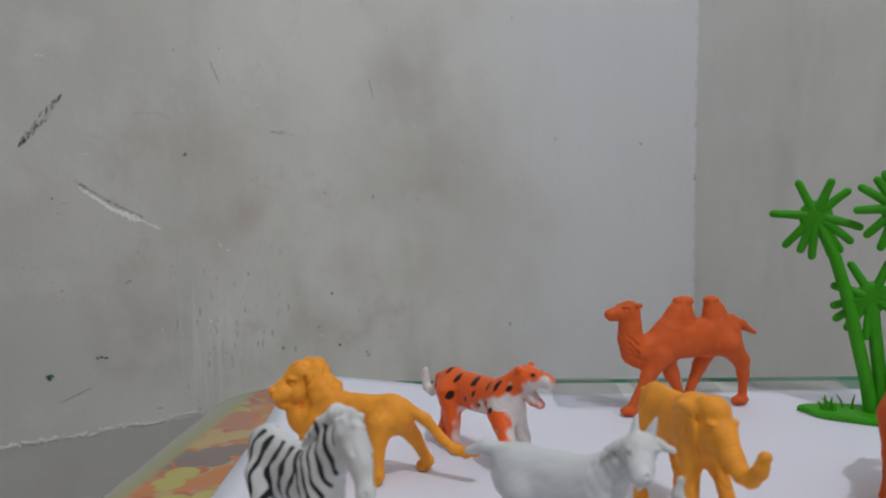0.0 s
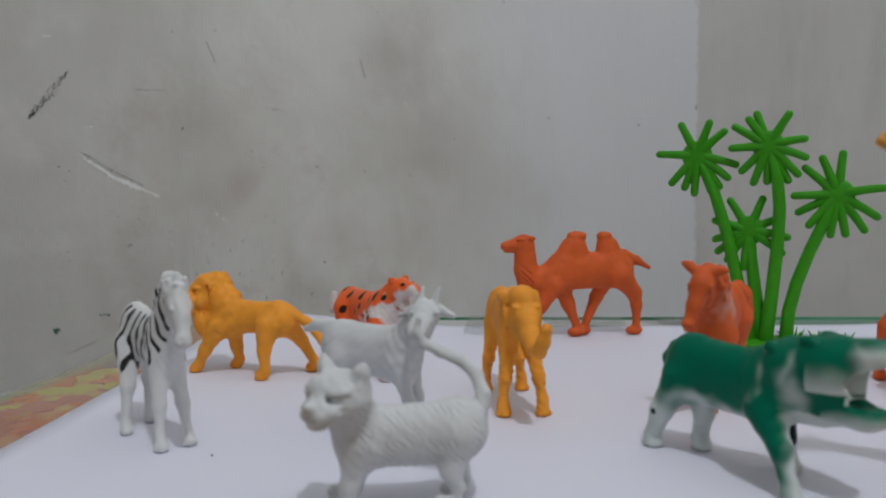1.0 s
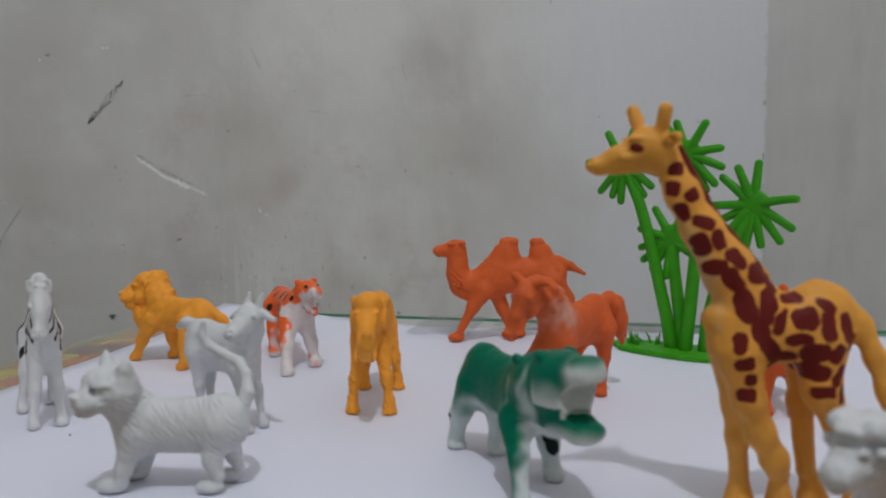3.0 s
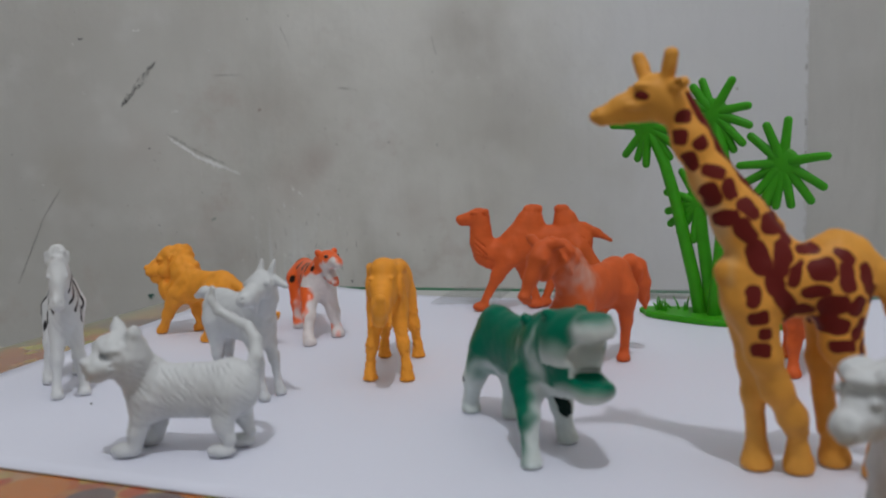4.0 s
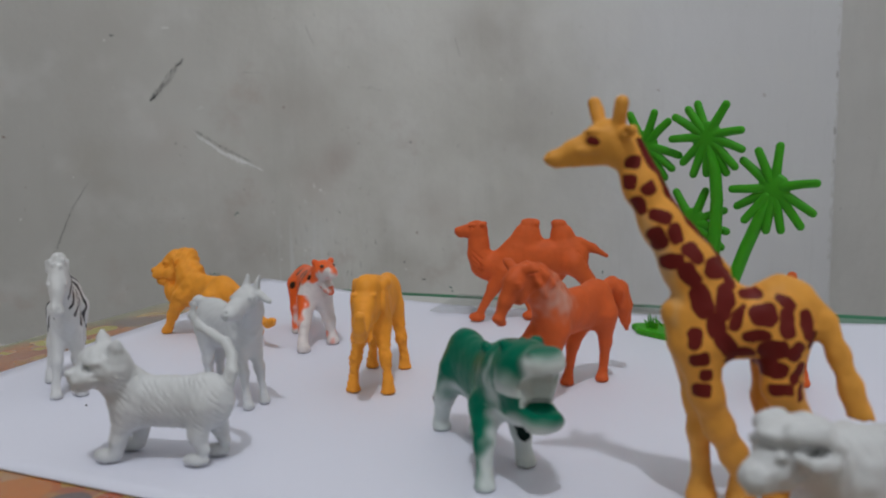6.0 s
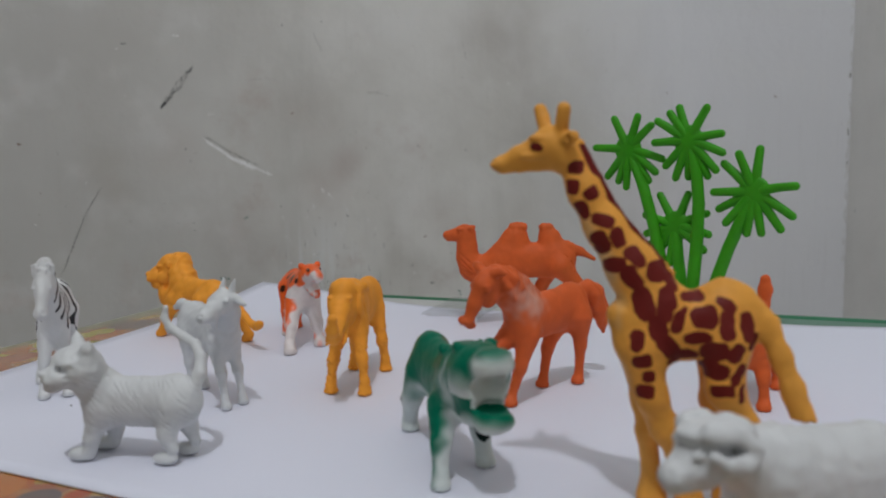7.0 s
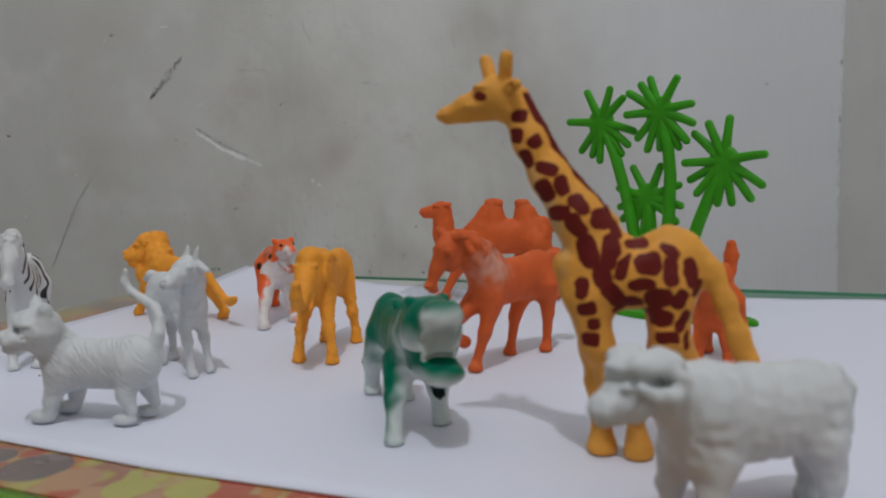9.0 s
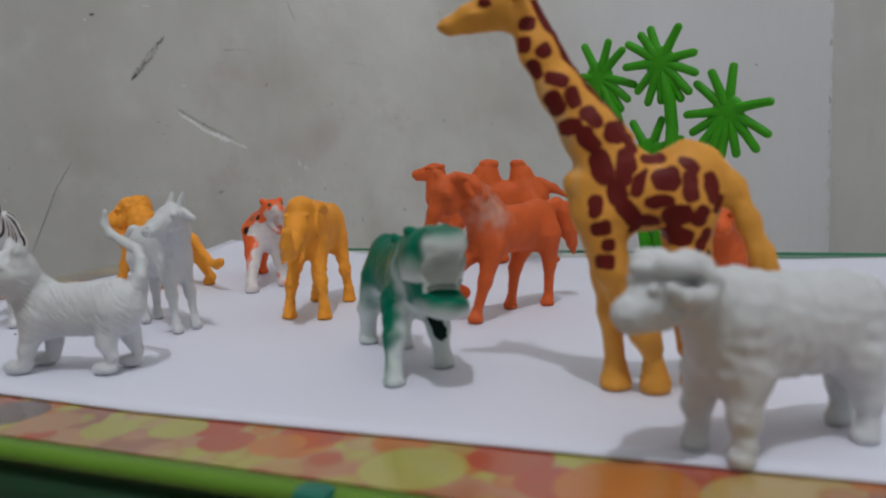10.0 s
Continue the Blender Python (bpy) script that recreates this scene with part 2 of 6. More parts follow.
def fruit_print():
    """A tabletop printed with flat rounds of fruit in two overlapping layers, and a few larger ones."""
    m, nt, bsdf = mat("fruit_print")
    tc = nt.nodes.new("ShaderNodeTexCoord")
    lime, peach, orange, red = (0.46, 0.44, 0.09), (0.50, 0.27, 0.13), (0.56, 0.18, 0.035), (0.46, 0.065, 0.03)
    straw, grey, dusk = (0.50, 0.36, 0.13), (0.13, 0.11, 0.115), (0.36, 0.16, 0.09)

    def layer(scale, shift, tints):
        mp = nt.nodes.new("ShaderNodeMapping")
        mp.inputs["Location"].default_value = (shift, shift * 0.7, 0)
        link(nt, tc.outputs["Object"], mp.inputs[0])
        v = nt.nodes.new("ShaderNodeTexVoronoi")
        v.voronoi_dimensions = "2D"
        v.inputs["Scale"].default_value = scale
        link(nt, mp.outputs[0], v.inputs["Vector"])
        sep = nt.nodes.new("ShaderNodeSeparateColor")
        link(nt, v.outputs["Color"], sep.inputs[0])
        cr = nt.nodes.new("ShaderNodeValToRGB")
        cr.color_ramp.interpolation = "CONSTANT"
        els = cr.color_ramp.elements
        for k, c in enumerate(tints):
            e = els[0] if k == 0 else els.new(k / len(tints))
            e.color = (*c, 1)
        els[len(els) - 1].color = (*tints[-1], 1)
        link(nt, sep.outputs[0], cr.inputs[0])
        return cr.outputs[0], v.outputs["Distance"]

    col, d = layer(78.0, 0.31, (orange, peach, straw, lime, orange, dusk))
    top, d = layer(105.0, 1.73, (lime, straw, orange, red, lime, peach, straw))
    top = mix(nt, ramp(nt, d, 0.12, 0.42, 0.0, 0.45), top, (0.36, 0.13, 0.04))
    col = mix(nt, ramp(nt, d, 0.30, 0.46, 0.9, 0.0), col, top)
    warm = noise_node(nt, 16.0, 3.0, 0.6)
    col = mix(nt, ramp(nt, warm, 0.46, 0.62, 0.0, 0.7), col, (0.42, 0.07, 0.02))
    rose, plum = (0.44, 0.17, 0.10), (0.165, 0.135, 0.135)
    front = [(0.158, 0.157, 0.006, red), (0.180, 0.157, 0.007, red), (0.200, 0.158, 0.006, orange), (0.223, 0.156, 0.008, red), (0.233, 0.147, 0.007, red), (0.256, 0.157, 0.007, red), (0.275, 0.144, 0.008, red)]
    side = [
        (-0.0426, 0.384, 0.007, rose), (-0.0496, 0.371, 0.006, rose), (-0.040, 0.372, 0.008, rose), (-0.036, 0.358, 0.006, straw), (-0.0424, 0.354, 0.006, straw), (-0.0483, 0.348, 0.0055, straw),
        (-0.050, 0.333, 0.0065, plum), (-0.0545, 0.3225, 0.004, plum), (-0.0395, 0.337, 0.007, plum), (-0.031, 0.340, 0.007, plum), (-0.045, 0.327, 0.006, plum), (-0.037, 0.328, 0.006, plum),
        (-0.0293, 0.318, 0.0058, orange), (-0.0334, 0.309, 0.006, orange), (-0.0447, 0.316, 0.006, lime), (-0.040, 0.304, 0.005, orange), (-0.0467, 0.306, 0.006, lime), (-0.054, 0.302, 0.0045, orange),
        (-0.029, 0.2947, 0.006, lime), (-0.0398, 0.291, 0.006, lime), (-0.049, 0.286, 0.006, lime), (-0.043, 0.266, 0.007, rose), (-0.050, 0.257, 0.006, rose), (-0.036, 0.275, 0.006, rose)]
    front += [
        (0.068, 0.156, 0.009, orange), (0.086, 0.155, 0.006, grey),
        (0.103, 0.153, 0.009, grey), (0.118, 0.150, 0.007, peach), (0.135, 0.150, 0.006, lime), (0.150, 0.154, 0.006, lime),
        (0.165, 0.150, 0.006, red), (0.176, 0.151, 0.006, orange), (0.207, 0.147, 0.010, lime), (0.245, 0.148, 0.012, orange), (0.266, 0.150, 0.009, straw)]
    wavy = noise_node(nt, 110.0, 2.0, 0.5)
    for x, y, r, c in side + front:
        vm = nt.nodes.new("ShaderNodeVectorMath")
        vm.operation = "DISTANCE"
        link(nt, tc.outputs["Object"], vm.inputs[0])
        vm.inputs[1].default_value = (x, y, -0.001)
        col = mix(nt, ramp(nt, math_node(nt, "ADD", vm.outputs["Value"], math_node(nt, "MULTIPLY", wavy, 0.001)), r * 0.94 + 0.0005, r * 1.06 + 0.0005, 0.95, 0.0), col, c)
    soft = noise_node(nt, 90.0, 4.0)
    col = mix(nt, math_node(nt, "MULTIPLY", soft, 0.26), col, (0.32, 0.16, 0.07))
    # a soft olive border along the side that meets the wall
    sep = nt.nodes.new("ShaderNodeSeparateXYZ")
    link(nt, tc.outputs["Object"], sep.inputs[0])
    inward = math_node(nt, "ADD", math_node(nt, "SUBTRACT", sep.outputs[0], math_node(nt, "MULTIPLY", sep.outputs[1], 0.1035)), 0.0952)
    col = mix(nt, ramp(nt, inward, 0.0055, 0.011, 1.0, 0.0), col, mix(nt, ramp(nt, inward, 0.0, 0.006), (0.31, 0.305, 0.24), (0.29, 0.30, 0.145)))
    link(nt, col, bsdf.inputs["Base Color"])
    bsdf.inputs["Roughness"].default_value = 0.22
    bsdf.inputs["Specular IOR Level"].default_value = 0.5
    bsdf.inputs["Coat Weight"].default_value = 0.7
    bsdf.inputs["Coat Roughness"].default_value = 0.1
    bump(nt, bsdf, noise_node(nt, 60.0, 3.0), 0.12, 0.002)
    return m


PRINT = fruit_print()


def clear_tape():
    """Clear film: mostly see-through, with a sharp gloss."""
    m, nt, bsdf = mat("clear_tape")
    see, gloss, blend = nt.nodes.new("ShaderNodeBsdfTransparent"), nt.nodes.new("ShaderNodeBsdfGlossy"), nt.nodes.new("ShaderNodeMixShader")
    blend.inputs[0].default_value = 0.17
    see.inputs[0].default_value = (0.97, 0.975, 0.975, 1)
    gloss.inputs["Roughness"].default_value = 0.08
    link(nt, see.outputs[0], blend.inputs[1])
    link(nt, gloss.outputs[0], blend.inputs[2])
    bump(nt, gloss, noise_node(nt, 200.0, 3.0), 0.9, 0.006)
    link(nt, blend.outputs[0], nt.nodes["Material Output"].inputs[0])
    return m


TAPE = clear_tape()


# ---- building helpers ----
def mesh_of(name, bm, material, smooth=False):
    me = bpy.data.meshes.new(name)
    bm.normal_update()
    bm.to_mesh(me)
    bm.free()
    me.materials.append(material)
    if smooth:
        me.shade_smooth()
    return me


def part(name, bm, material, parent=None, label="", smooth=False):
    ob = new(name, mesh_of(name, bm, material, smooth))
    if parent:
        ob.parent = parent
    if label:
        ob["label"] = label
    return ob


def empty(name, m=None):
    ob = new(name)
    if m is not None:
        ob.matrix_basis = m
    return ob


def box(bm, x0, x1, y0, y1, z0, z1, bevel=0.0, segments=2):
    r = bmesh.ops.create_cube(bm, size=1.0, matrix=Matrix.LocRotScale(((x0 + x1) / 2, (y0 + y1) / 2, (z0 + z1) / 2), None, (x1 - x0, y1 - y0, z1 - z0)))
    if bevel:
        edges = list({e for v in r["verts"] for e in v.link_edges})
        bmesh.ops.bevel(bm, geom=edges, offset=bevel, segments=segments, affect="EDGES", profile=0.5)
    return bm


def tube(bm, pts, radii, sides=10, squash=1.0, side=Vector((0, 1, 0))):
    """A round-ended tube through pts; squash thins it along side."""
    pts = [Vector(p) for p in pts]
    rings = []
    n = len(pts)
    rows = [(pts[0] - (pts[1] - pts[0]).normalized() * radii[0] * 0.9, radii[0] * 0.35, 0), (pts[0] - (pts[1] - pts[0]).normalized() * radii[0] * 0.5, radii[0] * 0.85, 0)]
    rows += [(p, r, i) for i, (p, r) in enumerate(zip(pts, radii))]
    d = (pts[-1] - pts[-2]).normalized()
    rows += [(pts[-1] + d * radii[-1] * 0.5, radii[-1] * 0.85, n - 1), (pts[-1] + d * radii[-1] * 0.9, radii[-1] * 0.35, n - 1)]
    for p, r, i in rows:
        t = (pts[min(i + 1, n - 1)] - pts[max(i - 1, 0)]).normalized()
        a = (side - t * side.dot(t)).normalized()
        b = t.cross(a)
        rings.append([bm.verts.new(p + (a * squash * math.cos(2 * math.pi * k / sides) + b * math.sin(2 * math.pi * k / sides)) * r) for k in range(sides)])
    for q, w in zip(rings, rings[1:]):
        for k in range(sides):
            bm.faces.new((q[k], q[(k + 1) % sides], w[(k + 1) % sides], w[k]))
    bm.faces.new(rings[0][::-1])
    bm.faces.new(rings[-1])
    bmesh.ops.recalc_face_normals(bm, faces=bm.faces)
    return bm


# ---- the room ----
CORNER = (0.341, 1.032)
WALL_TURN = math.degrees(math.atan2(-0.568, -0.8229))
FLOOR_Z, TOP_Z = -0.45, 2.10


def wall(name, origin, turn, length, material, thickness=0.12, start=0.0, flip=1):
    """A wall whose face lies on the local x axis, with the room on the side of local +y * flip."""
    bm = bmesh.new()
    y0, y1 = sorted((0.0, -flip * thickness))
    box(bm, start, length, y0, y1, FLOOR_Z, TOP_Z)
    ob = part(name, bm, material)
    ob.matrix_basis = pose(origin[0], origin[1], 0, 0, 0, turn)
    return tagged(ob, kind="structure", category="wall")


def along(origin, turn, s):
    return origin[0] + math.cos(math.radians(turn)) * s, origin[1] + math.sin(math.radians(turn)) * s


LONG, WIDE = 3.2, 3.0
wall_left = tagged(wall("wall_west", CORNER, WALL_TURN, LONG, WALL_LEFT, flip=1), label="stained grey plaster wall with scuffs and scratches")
wall_right = tagged(wall("wall_north", CORNER, WALL_TURN + 90, WIDE, WALL_RIGHT, flip=-1, start=-0.12), label="plain grey-green painted plaster wall")
far_a = along(CORNER, WALL_TURN, LONG)
far_b = along(CORNER, WALL_TURN + 90, WIDE)
tagged(wall("wall_south", far_a, WALL_TURN + 90, WIDE, WALL_PLAIN, flip=1), label="plain pale painted wall behind the camera")
tagged(wall("wall_east", far_b, WALL_TURN, LONG, WALL_PLAIN, flip=-1), label="plain pale painted wall beside the table")
for nm, z0, z1, mt, lb in (("floor", FLOOR_Z - 0.1, FLOOR_Z, FLOOR, "bare grey cement floor"), ("ceiling", TOP_Z, TOP_Z + 0.1, CEILING, "whitewashed flat ceiling")):
    bm = bmesh.new()
    box(bm, -0.12, LONG + 0.12, -0.12, WIDE + 0.12, z0, z1)
    ob = part(nm, bm, mt)
    ob.matrix_basis = pose(CORNER[0], CORNER[1], 0, 0, 0, WALL_TURN)
    tagged(ob, label=lb, kind="structure", category=nm)

rnd = random.Random(5)


def fleck(bm, s, z, w, h, turn=0.0, depth=0.0005, jag=0.35, sides=9, y=0.0, crest=0.8):
    """A thin jagged flake on the wall face at s, z."""
    ca, sa = math.cos(math.radians(turn)), math.sin(math.radians(turn))
    lo, hi = [], []
    for k in range(sides):
        a = 2 * math.pi * k / sides
        r = 1 - jag * rnd.random()
        x0, z0 = w / 2 * r * math.cos(a), h / 2 * r * math.sin(a)
        x, zz = s + x0 * ca - z0 * sa, z + x0 * sa + z0 * ca
        lo.append(bm.verts.new((x, y - 0.0002, zz)))
        hi.append(bm.verts.new((s + (x - s) * crest, y + depth, z + (zz - z) * crest)))
    bm.faces.new(hi)
    for k in range(sides):
        bm.faces.new((lo[k], lo[(k + 1) % sides], hi[(k + 1) % sides], hi[k]))
    bmesh.ops.recalc_face_normals(bm, faces=bm.faces)


def stroke(bm, s0, z0, s1, z1, width, count, spread, depth=0.0005, y=0.0, crest=0.8):
    """A scratch made of many short flakes along a line."""
    turn = math.degrees(math.atan2(z1 - z0, s1 - s0))
    length = math.hypot(s1 - s0, z1 - z0)
    for k in range(count):
        f = (k + rnd.random()) / count
        fat = 0.35 + 0.65 * math.sin(math.pi * f)
        fleck(bm, s0 + (s1 - s0) * f + rnd.uniform(-spread, spread) * fat, z0 + (z1 - z0) * f + rnd.uniform(-spread, spread) * fat,
              length / count * rnd.uniform(1.0, 2.2), width * rnd.uniform(0.5, 1.2) * fat, turn + rnd.uniform(-14, 14), depth, y=y, crest=crest)


def wall_mark(name, material, label, parent, maker):
    bm = bmesh.new()
    maker(bm)
    return part(name, bm, material, parent, label)


def ragged(bm, s0, z0, s1, z1, width, count, size, lean, depth=0.0005):
    """Short uneven flakes strewn over a lens-shaped strip, each turned about lean."""
    for k in range(count):
        f = (k + rnd.random()) / count
        fat = math.sin(math.pi * min(1.0, 0.08 + 0.92 * f)) ** 0.7
        off = rnd.uniform(-0.5, 0.5) * width * fat
        fleck(bm, s0 + (s1 - s0) * f + off * 0.7, z0 + (z1 - z0) * f + off * 0.7, size * rnd.uniform(0.5, 1.7), size * rnd.uniform(0.12, 0.40), lean + rnd.uniform(-22, 22), depth * rnd.uniform(0.6, 1.4), jag=0.6, sides=7)


# a rubbed black scuff of short upright hatches, darkest at its lower end
wall_mark("scuff", DARK_MARK, "black rubbed scuff", wall_left, lambda bm: ragged(bm, 0.7225, 0.1250, 0.6935, 0.1605, 0.0060, 64, 0.0028, 100))
wall_mark("scuff_tip", DARK_MARK, "black scuff end", wall_left, lambda bm: (stroke(bm, 0.7235, 0.1235, 0.7165, 0.1305, 0.0026, 9, 0.0007), ragged(bm, 0.7225, 0.1245, 0.7100, 0.1390, 0.0030, 16, 0.0026, 110)))
# a ragged white gouge that bends half-way; dark flecks stand for crumbs and shade along its upper lip
wall_mark("scratch", PALE_MARK, "white gouge in the plaster", wall_left, lambda bm: (
    stroke(bm, 0.688, 0.0960, 0.664, 0.0785, 0.0024, 24, 0.0006, 0.0002, crest=0.95), stroke(bm, 0.668, 0.0805, 0.628, 0.0605, 0.0032, 34, 0.0008, 0.0002, crest=0.95),
    ragged(bm, 0.684, 0.0915, 0.662, 0.0765, 0.0026, 30, 0.0050, 62, 0.0003), ragged(bm, 0.668, 0.0790, 0.644, 0.0670, 0.0036, 44, 0.0058, 70, 0.0003),
    ragged(bm, 0.655, 0.0730, 0.630, 0.0605, 0.0018, 24, 0.0030, 60, 0.0003)))
wall_mark("scratch_shadow", DARK_MARK, "dark crumbs and drawn shade along the gouge", wall_left, lambda bm: (
    ragged(bm, 0.688, 0.0985, 0.664, 0.0825, 0.0022, 19, 0.0024, -35, 0.0006), ragged(bm, 0.666, 0.0835, 0.640, 0.0698, 0.0022, 19, 0.0023, -25, 0.0006)))


def strewn(bm, count, s_range, z_range, small, large):
    for k in range(count):
        size = small + (large - small) * rnd.random() ** 3
        fleck(bm, rnd.uniform(*s_range), rnd.uniform(*z_range), size * rnd.uniform(0.6, 1.2), size * rnd.uniform(0.4, 1.1), rnd.uniform(0, 180), 0.0004, jag=0.6, sides=6)


wall_mark("specks", DARK_MARK, "small dark specks", wall_left, lambda bm: (strewn(bm, 46, (0.30, 0.95), (-0.09, 0.30), 0.0006, 0.0022), strewn(bm, 26, (0.56, 0.80), (-0.09, 0.06), 0.0006, 0.0020)))
wall_mark("specks", RUST_MARK, "small brown specks", wall_left, lambda bm: strewn(bm, 30, (0.45, 0.95), (-0.08, 0.28), 0.0006, 0.0020))
wall_mark("specks", PALE_MARK, "small chips of bare plaster", wall_left, lambda bm: strewn(bm, 40, (0.30, 0.95), (-0.06, 0.30), 0.0006, 0.0026))
wall_mark("hairline", DARK_MARK, "fine dark pencil line", wall_left, lambda bm: (stroke(bm, 0.779, 0.053, 0.793, 0.032, 0.0007, 14, 0.0001), stroke(bm, 0.793, 0.032, 0.818, -0.025, 0.0007, 26, 0.0001)))
for s0, z0, s1, z1, w, c, sp, mt in ((0.441, 0.183, 0.437, 0.167, 0.0006, 8, 0.0001, FLAKE_DARK), (0.584, 0.192, 0.577, 0.174, 0.0007, 7, 0.0006, FLAKE_DARK),
                                     (0.643, 0.149, 0.622, 0.149, 0.0007, 9, 0.0004, FLAKE_DARK), (0.705, -0.064, 0.683, -0.056, 0.0007, 9, 0.0002, FLAKE_DARK),
                                     (0.536, 0.136, 0.516, 0.134, 0.0009, 7, 0.0016, FLAKE_DARK), (0.583, 0.047, 0.572, 0.037, 0.0016, 7, 0.002, PALE_MARK),
                                     (0.279, 0.252, 0.279, 0.247, 0.0012, 4, 0.0003, FLAKE_DARK)):
    wall_mark("scratch", mt, "", wall_left, lambda bm: stroke(bm, s0, z0, s1, z1, w, c, sp))
for s0, z0, size, mt in ((0.704, 0.086, 2.4, DARK_MARK), (0.606, 0.117, 3.4, RUST_MARK), (0.558, 0.019, 2.0, DARK_MARK), (0.654, 0.021, 3.6, GREEN_MARK),
                         (0.712, -0.044, 7.0, GREEN_MARK), (0.675, -0.035, 4.5, GREEN_MARK), (0.636, -0.081, 3.5, GREEN_MARK), (0.475, -0.052, 4.0, DARK_MARK),
                         (0.449, -0.063, 4.5, GREEN_MARK), (0.487, 0.084, 2.2, DARK_MARK), (0.439, 0.079, 2.2, DARK_MARK), (0.391, 0.075, 2.0, RUST_MARK),
                         (0.284, -0.056, 4.0, GREEN_MARK), (0.483, -0.004, 3.0, RUST_MARK), (0.222, 0.133, 2.0, RUST_MARK), (0.095, 0.128, 2.6, RUST_MARK),
                         (0.680, 0.118, 3.2, PALE_MARK), (0.707, 0.188, 3.5, PALE_MARK), (0.751, 0.180, 3.6, DARK_MARK), (0.843, 0.094, 5.0, RUST_MARK),
                         (0.530, -0.048, 3.5, DARK_MARK), (0.495, -0.033, 3.0, DARK_MARK), (0.592, -0.017, 3.0, PALE_MARK), (0.700, 0.075, 1.6, DARK_MARK),
                         (0.696, 0.083, 1.8, RUST_MARK), (0.62, 0.03, 1.6, DARK_MARK), (0.545, 0.155, 1.4, DARK_MARK), (0.34, 0.11, 1.5, DARK_MARK)):
    wall_mark("fleck", mt, "", wall_left, lambda bm: [fleck(bm, s0 + rnd.gauss(0, size * 0.0003), z0 + rnd.gauss(0, size * 0.0002), size / 1000 * rnd.uniform(0.5, 1.0), size / 1000 * rnd.uniform(0.25, 0.55), rnd.uniform(0, 60), jag=0.6) for _ in range(3)])


def flaky_patch(bm):
    for k in range(46):
        s0, z0 = rnd.gauss(0.575, 0.022), rnd.gauss(-0.012, 0.028)
        fleck(bm, s0, z0, 0.0009 * rnd.uniform(0.5, 1.6), 0.004 * rnd.uniform(0.4, 1.8), rnd.uniform(-10, 10), 0.0003)


wall_mark("flaking_paint", FLAKE_PALE, "pale flaking paint", wall_left, flaky_patch)


def dark_flakes(bm):
    for k in range(34):
        s0, z0 = rnd.gauss(0.57, 0.03), rnd.gauss(-0.02, 0.03)
        fleck(bm, s0, z0, 0.0006 * rnd.uniform(0.5, 1.5), 0.005 * rnd.uniform(0.3, 1.8), rnd.uniform(-15, 15), 0.0005)


wall_mark("flaking_paint", FLAKE_DARK, "dark cracks in the flaking paint", wall_left, dark_flakes)


def plaster_lip(bm):
    """The broken lower edge of the top plaster coat."""
    for k in range(230):
        s0 = 0.60 + 0.45 * k / 230
        fade = min(1.0, 0.3 + (s0 - 0.60) * 5)
        z0 = -0.0905 + 0.004 * noise.noise((s0 * 40, 0, 0)) + rnd.gauss(0, 0.0009)
        fleck(bm, s0, z0, rnd.uniform(0.002, 0.008), 0.004 * rnd.uniform(0.15, 1.3) * fade, rnd.uniform(-25, 25), rnd.uniform(0.0003, 0.0012), jag=0.6)


wall_mark("plaster_edge", FLAKE_PALE, "broken pale edge of the plaster", wall_left, plaster_lip)


def corner_chips(bm):
    for k in range(70):
        z0 = rnd.uniform(-0.10, 0.33)
        fleck(bm, rnd.uniform(0.001, 0.004), z0, 0.0022 * rnd.uniform(0.4, 1.2), 0.006 * rnd.uniform(0.4, 2.0), rnd.uniform(-6, 6), 0.0008)


wall_mark("chipped_corner", FLAKE_PALE, "chipped pale paint in the corner", wall_left, corner_chips)


def corner_dark(bm):
    for z0, h in ((0.150, 0.008), (0.088, 0.012), (0.055, 0.006)):
        fleck(bm, 0.003, z0, 0.0014, h, rnd.uniform(-4, 4), 0.0012)


wall_mark("chipped_corner", FLAKE_DARK, "dark chips in the corner", wall_left, corner_dark)
for s0, z0, size in ((0.169, 0.194, 3.2), (0.012, 0.002, 3.5), (0.243, 0.143, 2.2), (0.05, 0.08, 1.6)):
    wall_mark("fleck", DARK_MARK, "", wall_right, lambda bm: fleck(bm, s0, z0, size / 1000, size / 1000, 0, y=0.0))

# ---- the table and the paper ----
table = tagged(empty("low_table", pose(0, 0, 0)), "low green plastic-edged table with a fruit-printed top", "table")
TX0, TX1, TY0, TY1 = -0.064, 0.54, 0.136, 0.435


def splay(bm):
    """The front edge runs slightly askew to the back edge."""
    for v in bm.verts:
        w = (TY1 - v.co.y) / (TY1 - TY0)
        v.co.y -= (0.0416 * (v.co.x - 0.118) - 0.0012) * max(0.0, min(1.05, w))
        v.co.x += 0.07 * (v.co.y - 0.30) * max(0.0, min(1.0, (0.1 - v.co.x) / 0.16))
    return bm


